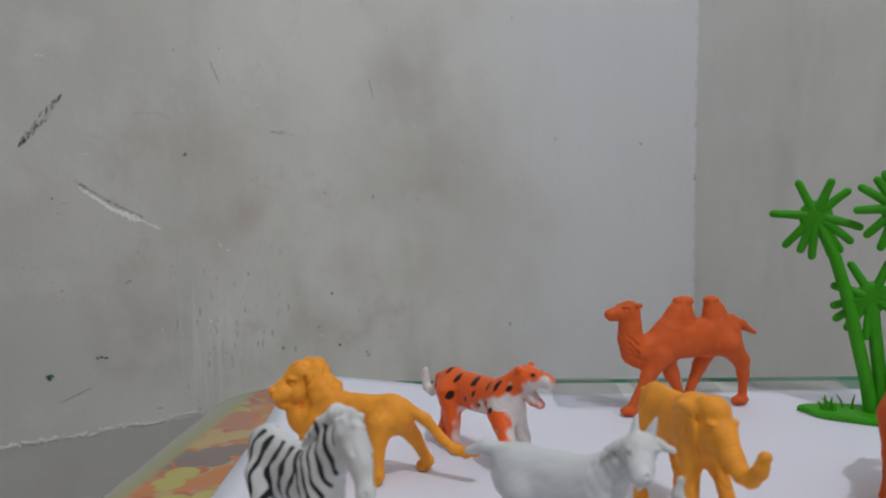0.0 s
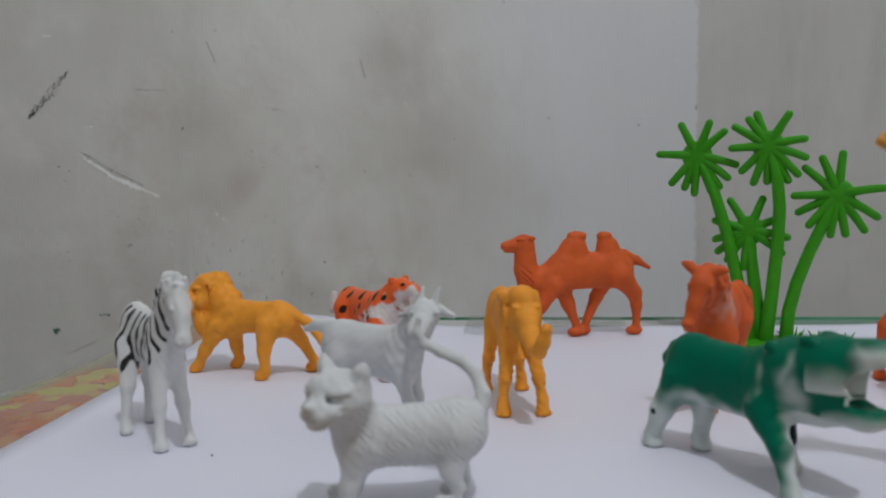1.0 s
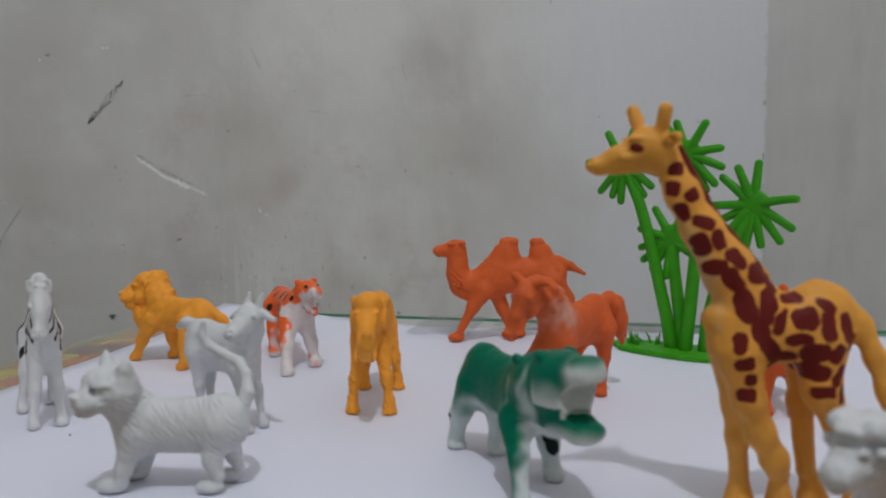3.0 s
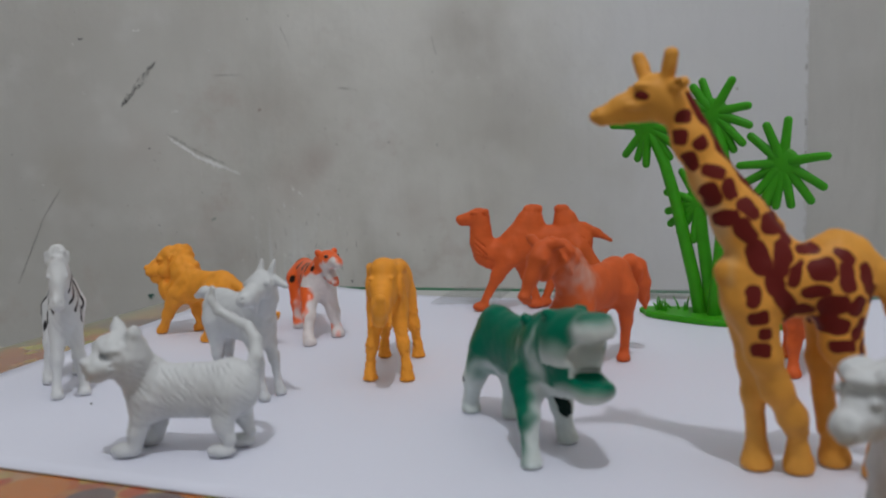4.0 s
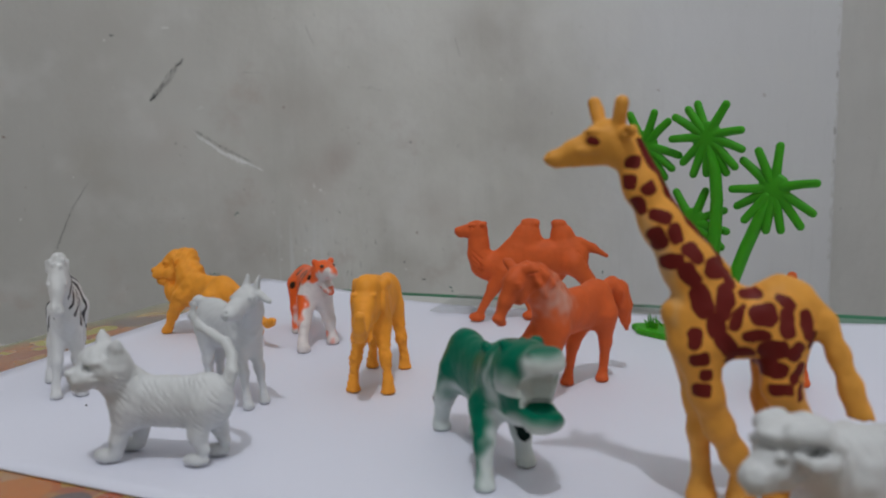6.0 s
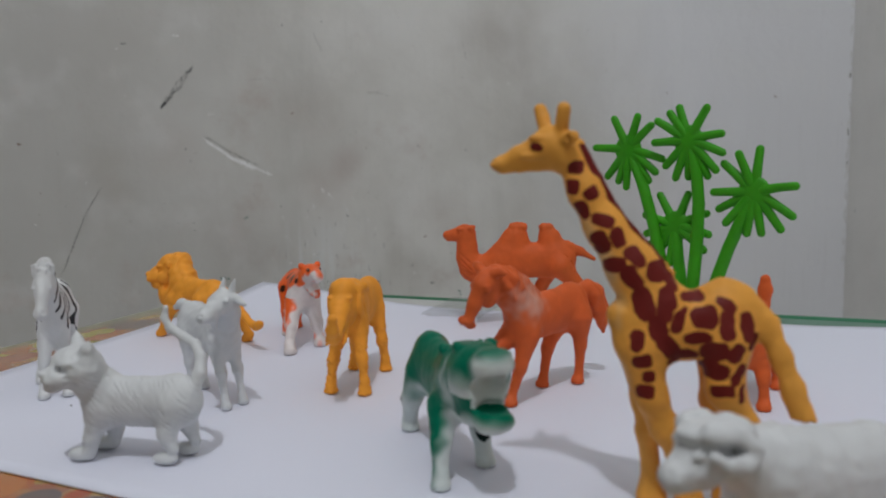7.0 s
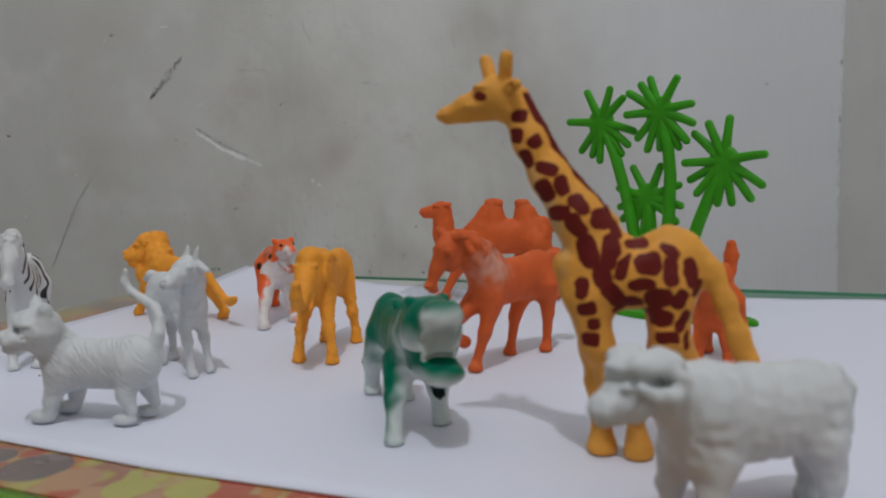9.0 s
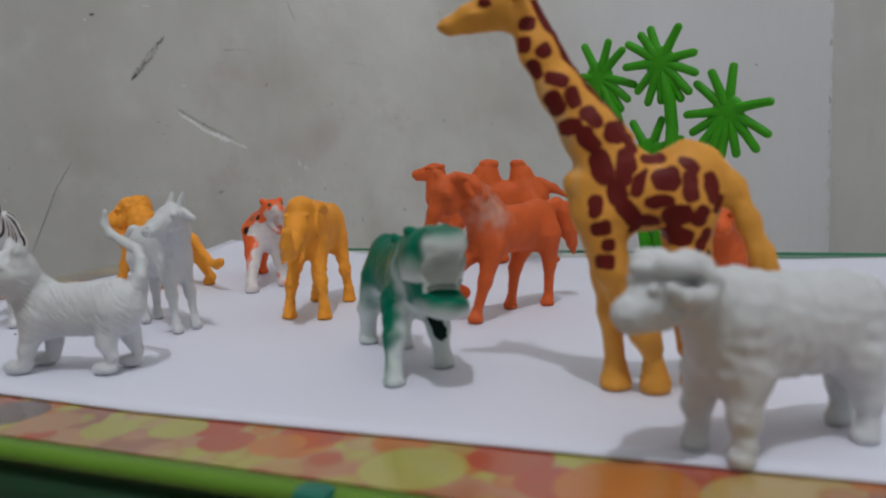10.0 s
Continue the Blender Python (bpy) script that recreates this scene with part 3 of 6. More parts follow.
def rounded_slab(bm, x0, x1, y0, y1, z0, z1, r, bevel):
    pts = []
    for cx, cy, a0 in ((x1 - r, y1 - r, 0), (x0 + r, y1 - r, 90), (x0 + r, y0 + r, 180), (x1 - r, y0 + r, 270)):
        for k in range(9):
            a = math.radians(a0 + 90 * k / 8)
            pts.append((cx + r * math.cos(a), cy + r * math.sin(a)))
    f = bm.faces.new([bm.verts.new((x, y, z0)) for x, y in pts])
    ex = bmesh.ops.extrude_face_region(bm, geom=[f])
    bmesh.ops.translate(bm, vec=(0, 0, z1 - z0), verts=[v for v in ex["geom"] if isinstance(v, bmesh.types.BMVert)])
    bmesh.ops.recalc_face_normals(bm, faces=bm.faces)
    if bevel:
        bmesh.ops.bevel(bm, geom=[e for e in bm.edges if abs(e.verts[0].co.z - e.verts[1].co.z) < 1e-6], offset=bevel, segments=3, affect="EDGES", profile=0.5)
    return bm


part("tabletop", splay(rounded_slab(bmesh.new(), TX0 + 0.0006, TX1 - 0.004, TY0 + 0.004, TY1 - 0.004, -0.016, -0.0010, 0.03, 0.0)), PRINT, table, "printed fruit pattern")


def rim(bm, x0, x1, y0, y1, r, z, h, w, first=0, last=36):
    """A half-round edge band running round the top, or along a stretch of it."""
    pts = []
    for cx, cy, a0 in ((x1 - r, y1 - r, 0), (x0 + r, y1 - r, 90), (x0 + r, y0 + r, 180), (x1 - r, y0 + r, 270)):
        for k in range(9):
            a = math.radians(a0 + 90 * k / 8)
            pts.append((Vector((cx + r * math.cos(a), cy + r * math.sin(a), z)), Vector((math.cos(a), math.sin(a), 0))))
    prof = [(-w, h / 2), (0, h / 2), (w * 0.5, h * 0.35), (w * 0.75, 0), (w * 0.5, -h * 0.35), (0, -h / 2), (-w, -h / 2)]
    whole = first == 0 and last == 36
    rings = [[bm.verts.new(p + n * a + Vector((0, 0, b))) for a, b in prof] for p, n in (pts + pts)[first:last]]
    if not whole:
        bm.faces.new(rings[0])
        bm.faces.new(rings[-1][::-1])
    for q, t in zip(rings, rings[1:] + (rings[:1] if whole else [])):
        for k in range(len(prof)):
            j = (k + 1) % len(prof)
            bm.faces.new((q[k], t[k], t[j], q[j]))
    bmesh.ops.recalc_face_normals(bm, faces=bm.faces)
    return bm


part("border_strip", splay(box(bmesh.new(), TX0 + 0.036, 0.235, TY1 - 0.036, TY1 - 0.0045, -0.0010, -0.0004)), BORDER, table, "pale grey border of the printed top")
part("border_strip", splay(box(bmesh.new(), 0.2352, TX1 - 0.036, TY1 - 0.036, TY1 - 0.0045, -0.0010, -0.0004)), DULL_GREEN, table, "dull green border of the printed top")
part("edge_rim", splay(rim(bmesh.new(), TX0, TX1, TY0, TY1, 0.032, -0.0026, 0.0037, 0.0026, 20, 41)), LIME, table, "lime green plastic edge", True)
part("back_rim", splay(rim(bmesh.new(), TX0, TX1, TY0, TY1, 0.032, -0.0030, 0.0066, 0.0048, 4, 10)), MID_GREEN, table, "mid-green plastic edge", True)
part("lower_rim", splay(rim(bmesh.new(), TX0 + 0.002, TX1 - 0.002, TY0 + 0.002, TY1 - 0.002, 0.032, -0.0120, 0.0105, 0.004)), DARK_GREEN, table, "dark green plastic edge", True)
part("edge_clip", splay(box(bmesh.new(), 0.1915, 0.1985, TY0 - 0.0046, TY0 + 0.001, -0.013, 0.0002, 0.0015)), TEAL, table, "teal plastic clip")
for lx in (TX0 + 0.04, TX1 - 0.04):
    for ly in (TY0 + 0.04, TY1 - 0.04):
        bm = bmesh.new()
        tube(bm, [(lx, ly, -0.017), (lx, ly, FLOOR_Z + 0.011)], [0.011, 0.011], 12)
        part("leg", bm, DARK_GREEN, table, "", True)


def paper_sheet(bm, x0, x1, y0, y1):
    nx, ny = 60, 40
    def height(x, y):
        dx, dy = max(0.0, 0.095 - (x - x0)), max(0.0, 0.075 - (y1 - y))
        curl = 0.0055 * (dx / 0.095) ** 1.1 * (dy / 0.075) ** 1.5
        ripple = 0.0006 * max(0.0, noise.noise((x * 14, y * 14, 0.3))) * max(0.0, min(1.0, (y - 0.395) / 0.02))
        lip = 0.0016 * max(0.0, min(1.0, (x - 0.285) / 0.05)) * max(0.0, min(1.0, (y - 0.37) / 0.05)) ** 2
        return curl + ripple + lip
    def askew(x, y):
        y += 0.07 * max(0.0, 0.134 - x) * ((y1 - y) / (y1 - y0)) ** 3
        return y + (-0.021 * max(0.0, min(1.0, (x - x0 - 0.03) / 0.10)) + 0.007 * max(0.0, min(1.0, (x - 0.15) / 0.15))) * ((y - y0) / (y1 - y0)) ** 2
    for z, flip in ((-0.0002, False), (-0.0007, True)):
        rows = [[bm.verts.new((x0 + (x1 - x0) * i / nx, askew(x0 + (x1 - x0) * i / nx, y0 + (y1 - y0) * j / ny), z + height(x0 + (x1 - x0) * i / nx, y0 + (y1 - y0) * j / ny))) for i in range(nx + 1)] for j in range(ny + 1)]
        for j in range(ny):
            for i in range(nx):
                q = (rows[j][i], rows[j][i + 1], rows[j + 1][i + 1], rows[j + 1][i])
                bm.faces.new(q[::-1] if flip else q)
    bm.verts.ensure_lookup_table()
    n = (nx + 1) * (ny + 1)
    loop = [i for i in range(nx + 1)] + [j * (nx + 1) + nx for j in range(1, ny + 1)] + [ny * (nx + 1) + i for i in range(nx - 1, -1, -1)] + [j * (nx + 1) for j in range(ny - 1, 0, -1)]
    for a, b in zip(loop, loop[1:] + loop[:1]):
        bm.faces.new((bm.verts[a], bm.verts[a + n], bm.verts[b + n], bm.verts[b]))
    return bm


paper = part("paper_sheet", paper_sheet(bmesh.new(), -0.0275, 0.50, 0.160, 0.431), PAPER, None, "", True)
tagged(paper, "large plain white paper sheet laid over the printed table", "paper")


def tape_strip(x0, x1, y0, y1, turn, seed):
    bm = bmesh.new()
    nx, ny = 14, 6
    def lift(i, j):
        return 0.0004 + 0.0014 * abs(noise.noise((i * 0.35 + seed, j * 0.5, 0.0)))
    rows = [[bm.verts.new((x0 + (x1 - x0) * i / nx + 0.0008 * noise.noise((0, j, seed)), y0 + (y1 - y0) * j / ny, lift(i, j))) for i in range(nx + 1)] for j in range(ny + 1)]
    for j in range(ny):
        for i in range(nx):
            bm.faces.new((rows[j][i], rows[j][i + 1], rows[j + 1][i + 1], rows[j + 1][i]))
    ex = bmesh.ops.extrude_face_region(bm, geom=bm.faces[:])
    bmesh.ops.translate(bm, vec=(0, 0, 0.0002), verts=[v for v in ex["geom"] if isinstance(v, bmesh.types.BMVert)])
    bmesh.ops.recalc_face_normals(bm, faces=bm.faces)
    ob = part("tape_strip", bm, TAPE, None, "", True)
    ob.visible_shadow = False
    return tagged(ob, "strip of clear glossy tape holding the paper's back edge", "tape", "tape strips")


tape_strip(0.096, 0.128, 0.386, 0.436, 0, 1.3)
tape_strip(0.135, 0.175, 0.412, 0.432, 0, 4.1)
tape_strip(0.192, 0.235, 0.414, 0.434, 0, 7.7)


# ---- moulded toy figures: solids blended into one skin, in millimetres, x ahead, y left, z up ----
class Figure:
    def __init__(self, lo, hi, voxel=0.6):
        self.v = voxel
        self.lo = np.array(lo, float) - 3 * voxel
        n = np.ceil((np.array(hi, float) + 3 * voxel - self.lo) / voxel).astype(int) + 1
        self.ax = [self.lo[i] + voxel * np.arange(n[i]) for i in range(3)]
        self.f = np.full(n, 20.0)

    def block(self, lo, hi):
        sl = []
        for i in range(3):
            a = int(np.clip((lo[i] - self.lo[i]) / self.v, 0, len(self.ax[i])))
            b = int(np.clip((hi[i] - self.lo[i]) / self.v + 2, 0, len(self.ax[i])))
            sl.append(slice(a, b))
        g = np.meshgrid(*(self.ax[i][sl[i]] for i in range(3)), indexing="ij", sparse=True)
        return tuple(sl), g

    def join(self, sl, d, k, cut):
        f = self.f[sl]
        if cut:
            h = np.maximum(k - np.abs(f + d), 0) / k
            self.f[sl] = np.maximum(f, -d) + h * h * k / 4
        else:
            h = np.maximum(k - np.abs(f - d), 0) / k
            self.f[sl] = np.minimum(f, d) - h * h * k / 4

    def cap(self, a, ra, b, rb, k=2.0, cut=False, flat=1.0):
        """A tapered capsule; flat < 1 thins it sideways."""
        a, b = np.array(a, float), np.array(b, float)
        m = max(ra, rb) + k + 1.5
        sl, (x, y, z) = self.block(np.minimum(a, b) - m, np.maximum(a, b) + m)
        ab = b - a
        px, py, pz = x - a[0], y - a[1], z - a[2]
        t = np.clip((px * ab[0] + py * ab[1] + pz * ab[2]) / max(ab @ ab, 1e-9), 0, 1)
        d = np.sqrt((px - t * ab[0]) ** 2 + ((py - t * ab[1]) / flat) ** 2 + (pz - t * ab[2]) ** 2) - (ra + (rb - ra) * t)
        self.join(sl, d, k, cut)
        return self

    def run(self, *rows, k=2.0, flat=1.0, cut=False):
        """Capsules through rows of (x, y, z, radius)."""
        for p, q in zip(rows, rows[1:]):
            self.cap(p[:3], p[3], q[:3], q[3], k, cut, flat)
        return self

    def ell(self, c, r, yaw=0.0, pitch=0.0, k=2.0, cut=False):
        c, r = np.array(c, float), np.array(r, float)
        m = r.max() + k + 1.5
        sl, (x, y, z) = self.block(c - m, c + m)
        R = np.array((Matrix.Rotation(radians(yaw), 3, "Z") @ Matrix.Rotation(radians(-pitch), 3, "Y")).transposed())
        p = (x - c[0], y - c[1], z - c[2])
        q = [R[i, 0] * p[0] + R[i, 1] * p[1] + R[i, 2] * p[2] for i in range(3)]
        k0 = np.sqrt(sum((q[i] / r[i]) ** 2 for i in range(3)))
        k1 = np.sqrt(sum((q[i] / r[i] ** 2) ** 2 for i in range(3))) + 1e-9
        self.join(sl, k0 * (k0 - 1) / k1, k, cut)
        return self

    def relief(self, fn):
        x, y, z = np.meshgrid(*self.ax, indexing="ij", sparse=True)
        near = np.abs(self.f) < 3.0
        self.f = np.where(near, self.f + fn(x, y, z), self.f)
        return self

    def leg(self, top, knee, foot, r, hoof=2.6, k=2.0, toe=1.2):
        """Upper leg, shank and a flared foot."""
        self.cap(top, r[0], knee, r[1], k + 1)
        self.cap(knee, r[1], (foot[0], foot[1], 3.2), r[2], k)
        self.cap((foot[0], foot[1], 3.4), r[2] * 1.02, (foot[0] + toe * 0.6, foot[1], 1.2), hoof, 1.2)
        return self

    def skin(self):
        """Naive surface nets of the field, cut flat at the ground."""
        z = self.ax[2][None, None, :]
        f = np.maximum(self.f, 0.0 - z + 0.02)
        s = f < 0
        cx = [slice(0, -1), slice(1, None)]
        corner = np.stack([s[a, b, c] for a in cx for b in cx for c in cx])
        cnt = corner.sum(0)
        act = (cnt > 0) & (cnt < 8)
        idx = np.argwhere(act)
        vals = np.stack([f[a, b, c][act] for a in cx for b in cx for c in cx], 1)
        offs = np.array([(a, b, c) for a in (0, 1) for b in (0, 1) for c in (0, 1)], float)
        acc = np.zeros((len(idx), 3))
        num = np.zeros(len(idx))
        for i in range(8):
            for j in range(i + 1, 8):
                if np.abs(offs[i] - offs[j]).sum() == 1:
                    u, w = vals[:, i], vals[:, j]
                    m = (u < 0) != (w < 0)
                    t = np.where(m, u / np.where(m, u - w, 1), 0)[:, None]
                    acc += np.where(m[:, None], offs[i] + t * (offs[j] - offs[i]), 0)
                    num += m
        verts = self.lo + self.v * (idx + acc / num[:, None])
        ids = np.full(act.shape, -1)
        ids[act] = np.arange(len(idx))
        quads = []
        for axis in range(3):
            n = [slice(1, -1)] * 3
            a, b = list(n), list(n)
            a[axis], b[axis] = slice(0, -1), slice(1, None)
            s0, s1 = s[tuple(a)], s[tuple(b)]
            e = np.argwhere(s0 != s1)
            if not len(e):
                continue
            up = s0[tuple(e.T)]
            base = e.copy()
            o1, o2 = [i for i in range(3) if i != axis]
            base[:, o1] += 1
            base[:, o2] += 1
            def at(d1, d2):
                q = base.copy()
                q[:, o1] -= d1
                q[:, o2] -= d2
                return ids[tuple(q.T)]
            q = np.stack([at(1, 1), at(0, 1), at(0, 0), at(1, 0)], 1)
            flip = up if axis != 1 else ~up
            q[~flip] = q[~flip][:, ::-1]
            quads.append(q)
        return verts, np.concatenate(quads)


def figure(name, fig, material, place, heading, label, paint=None, paint_b=None):
    v, q = fig.skin()
    me = bpy.data.meshes.new(name)
    me.vertices.add(len(v))
    me.vertices.foreach_set("co", (v * 0.001).astype(np.float32).ravel())
    me.loops.add(q.size)
    me.loops.foreach_set("vertex_index", q.astype(np.int32).ravel())
    me.polygons.add(len(q))
    me.polygons.foreach_set("loop_start", np.arange(0, q.size, 4, dtype=np.int32))
    me.update(calc_edges=True)
    me.validate()
    for key, fn in (("paint", paint), ("paint_b", paint_b)):
        if fn:
            at = me.attributes.new(key, "FLOAT", "POINT")
            at.data.foreach_set("value", fn(v[:, 0], v[:, 1], v[:, 2]).astype(np.float32))
    me.materials.append(material)
    me.shade_smooth()
    ob = new(name, me)
    ob.matrix_basis = pose(place[0] / 1000, place[1] / 1000, 0.0, 0, 0, heading)
    return tagged(ob, label, "toy animal", "toy animals on the paper")


def rough(x, y, z, amount, size, seed):
    """Irregular soft bumps about size millimetres across."""
    r = np.random.RandomState(seed)
    out = 0.0
    for k in range(9):
        d = r.normal(size=3)
        d *= 2 * np.pi / (size * r.uniform(0.75, 1.5)) / np.linalg.norm(d)
        out = out + np.sin(d[0] * x + d[1] * y + d[2] * z + r.uniform(0, 6.28))
    return out * (amount / 4.5)


def zebra():
    g = Figure((-29, -12, 0), (38, 10, 54), 0.45)
    g.cap((-14, 0, 29.5), 8.4, (8, 0, 29), 8.0, 3, flat=0.50)
    g.ell((-16, 0.6, 30.2), (7.6, 4.9, 7.6), k=3).ell((10, 0, 29.0), (6.3, 4.5, 8.4), k=3)
    g.run((10, 0, 33, 6.4), (16.6, -0.2, 40, 5.2), (22.0, -0.6, 44.4, 4.2), k=3, flat=0.58)
    # long narrow face: broad cheeks, a waist, then the muzzle
    g.run((24.4, -0.7, 44.6, 3.6), (27.2, -1.1, 39.4, 3.0), (29.6, -1.6, 34.8, 2.3), k=1.4, flat=0.80)
    g.ell((25.8, -0.8, 42.6), (2.6, 3.3, 2.4), k=1.2)
    g.ell((30.0, -1.8, 33.4), (2.3, 2.4, 2.4), k=0.9)
    for s in (-1, 1):
        g.cap((22.6, 2.2 * s - 0.7, 46.2), 1.5, (22.2, 2.9 * s - 0.7, 48.6), 0.9, 0.9)
        g.ell((27.2, 2.7 * s - 1.0, 41.8), (1.2, 0.6, 0.9), k=0.4)
        g.ell((26.8, 3.2 * s - 1.0, 40.4), (1.0, 0.6, 0.5), k=0.3, cut=True)
        g.ell((31.9, 1.2 * s - 1.8, 33.8), (0.6, 0.5, 0.5), k=0.3, cut=True)
        g.run((29.8, 1.8 * s - 1.7, 32.2, 0.25), (32.6, 1.4 * s - 1.8, 32.0, 0.25), k=0.3, cut=True)
    # upright mane and a forelock in lumps
    g.run((3, 0, 38.0, 1.2), (11, -0.1, 44.4, 1.8), (17.6, -0.4, 48.6, 2.0), (23.0, -0.6, 49.2, 1.9), k=1.0)
    for dx, dy, top in ((-0.6, -2.2, 49.0), (0.4, 0.1, 50.6), (0.8, 2.0, 49.3), (2.4, -1.0, 48.0), (2.8, 0.9, 47.4)):
        g.run((23.2 + dx * 0.4, dy * 0.6 - 0.6, 46.8, 1.4), (23.8 + dx, dy - 0.6, top, 0.8), k=0.6)
    g.leg((10.5, -2.4, 25), (13.8, -3.6, 12.5), (15.4, -4.4, 0), (3.2, 1.75, 1.3), 2.2)
    g.leg((9.8, 2.4, 25), (13.4, 3.2, 12.5), (15.2, 3.8, 0), (3.2, 1.75, 1.3), 2.2)
    g.leg((-14, -3.2, 26), (-8.6, -5.6, 14), (-7.2, -7.2, 0), (4.4, 1.9, 1.35), 2.1)
    g.leg((-16, 3.2, 26), (-16.6, 3.4, 14), (-15.4, 2.6, 0), (4.4, 1.9, 1.35), 2.1)
    g.run((-22.5, 0, 34, 1.5), (-25, 0.5, 27, 1.2), (-24.5, 1, 19, 1.7), (-24, 1, 13, 0.9), k=1.3)
    g.relief(lambda x, y, z: np.where((z > 40) & (x < 22), 0.3 * np.sin(2.6 * x + 1.2 * z), 0) + rough(x, y, z, 0.12, 2.5, 1))

    def stripes(x, y, z):
        lean = np.where(x > 4, 0.55, -0.25)
        ph = 2 * np.pi * (x + lean * (z - 28)) / 4.5 + 1.2 * np.sin(0.33 * z + x * 0.2) + 0.6 * np.sin(0.8 * z - 0.4 * x)
        w = 0.9 * np.sin(ph) - 0.34 - 0.35 * np.clip((25 - z) / 6, 0, 1.5) + 0.25 * np.sin(0.9 * z + 0.5 * x)
        side = np.minimum(np.abs(y) - 1.6, 20.5 - x - np.maximum(0, 36 - z) * 0.7)
        side = np.minimum(np.minimum(side, z - 17.5), 46.0 - z)
        return np.minimum(w, side)

    return figure("zebra_figurine", g, ZEBRA, (13, 234), -48, "white plastic zebra figurine with thin black painted stripes", stripes)


def lion():
    g = Figure((-50, -18, 0), (38, 15, 43), 0.42)
    g.cap((-13, -0.5, 22.6), 6.0, (7, -0.6, 22.2), 6.6, 3, flat=0.68)
    g.ell((-14, -0.5, 22.4), (6.6, 5.0, 6.4), k=3)
    g.ell((9, -0.8, 21.8), (7.4, 5.8, 8.2), k=3)
    # the head looks towards its left, set in a broad mane that runs on over shoulder and chest
    fx, fy = math.cos(math.radians(40)), math.sin(math.radians(40))

    def on(ahead, left, up):
        return 19.6 + 1.16 * (fx * ahead - fy * left), -2.0 + 1.16 * (fy * ahead + fx * left), 30.0 + 1.12 * up

    def head(ahead, left, up, r, k=1.0, cut=False, pitch=0):
        g.ell(on(ahead, left, up), [1.2 * v for v in r], yaw=40, pitch=pitch, k=k, cut=cut)

    g.ell((12.0, -2.2, 27.2), (7.0, 6.6, 7.6), pitch=-20, k=1.8)
    g.ell((19.6, 0.0, 19.6), (5.4, 5.2, 7.2), pitch=-18, k=1.8)
    head(-3.4, 0, 0.4, (4.4, 7.2, 7.4), 0.8)
    head(-3.4, 0, 4.2, (4.2, 5.4, 3.6), 0.9)
    head(-1.4, 0, -6.4, (4.2, 5.2, 5.6), 0.9)
    head(0, 0, 0, (4.9, 4.6, 5.0), 0.5)
    head(0.2, 0, 4.2, (4.2, 4.8, 3.4), 1.2)
    head(2.6, 0, 2.6, (3.4, 3.4, 2.8), 1.2)
    head(5.6, 0, -1.8, (4.2, 3.7, 3.3), 1.0)
    head(4.6, 0, 1.0, (4.2, 2.0, 2.1), 1.0, False, -14)
    head(9.6, 0, -0.6, (1.2, 1.7, 1.1), 0.5)
    head(5.8, 0, -5.0, (2.9, 2.8, 2.1), 0.9)
    for s in (-1, 1):
        head(8.2, 1.5 * s, -2.4, (1.9, 1.6, 1.6), 0.6)
        head(3.4, 2.5 * s, 3.0, (1.8, 1.7, 0.9), 0.5)
        head(4.9, 2.6 * s, 1.4, (1.0, 1.1, 0.6), 0.4, True)
        head(4.3, 2.6 * s, 1.3, (0.7, 0.8, 0.5), 0.2)
        head(2.2, 3.6 * s, -1.8, (2.6, 1.7, 2.5), 0.7)
        head(-0.4, 4.9 * s, 3.4, (1.3, 1.7, 1.7), 0.4)
        head(0.4, 5.1 * s, 3.4, (0.7, 0.9, 0.9), 0.3, True)
        g.run((*on(9.6, 0.6 * s, -3.4), 0.3), (*on(6.0, 3.2 * s, -3.8), 0.35), k=0.4, cut=True)
        g.run((*on(0.6, 4.6 * s, 2.0), 0.5), (*on(0.2, 5.4 * s, -2.4), 0.6), (*on(1.6, 4.2 * s, -6.4), 0.5), k=0.5, cut=True)
    g.leg((12, 3.0, 18), (18.0, 4.0, 8.8), (21.0, 4.0, 0), (4.2, 2.2, 1.8), 2.5, toe=3)
    g.leg((10, -4.2, 18), (10.2, -6.0, 9), (10.0, -7.4, 0), (4.0, 2.2, 1.8), 2.5, toe=3)
    g.leg((-11, 3.4, 20), (-10.4, 5.6, 10.5), (-11.4, 6.6, 0), (5.0, 2.3, 1.8), 2.6, toe=3)
    g.leg((-15, -3.4, 20), (-19.0, -7.4, 13), (-22.6, -11.8, 0), (4.8, 2.3, 1.8), 2.6, toe=3)
    g.run((-18, -1, 25.4, 2.2), (-25, -2.4, 21, 1.8), (-31, -3.4, 14.0, 1.5), (-35, -3.4, 11.2, 1.5), (-39, -2.6, 10.8, 1.7), (-42.6, -1.4, 12.0, 1.6), (-45.6, -0.4, 13.4, 0.9), k=1.4)
    # folds of skin at hip and shoulder
    g.run((-8, 4.6, 27, 0.35), (-6.4, 5.2, 22, 0.4), (-8, 5.6, 17, 0.35), k=0.8, cut=True)

    def mane(x, y, z):
        lock = np.sin(0.9 * x + 1.1 * z + 0.8 * y + 2.0 * rough(x, y, z, 1.0, 9.0, 32))
        ahead = (x - 19.6) * fx + (y + 2.0) * fy
        inside = (x > 4) & (ahead < 0.4 + np.where(z < 25, 3.0, 0.0)) & (z > 13.5)
        return np.where(inside, 0.24 * lock + rough(x, y, z, 0.24, 4.0, 30), 0) + rough(x, y, z, 0.08, 2.8, 2)

    g.relief(mane)
    return figure("lion_figurine", g, YELLOW, (17, 310), 163, "orange-yellow plastic lion figurine with a thick mane")


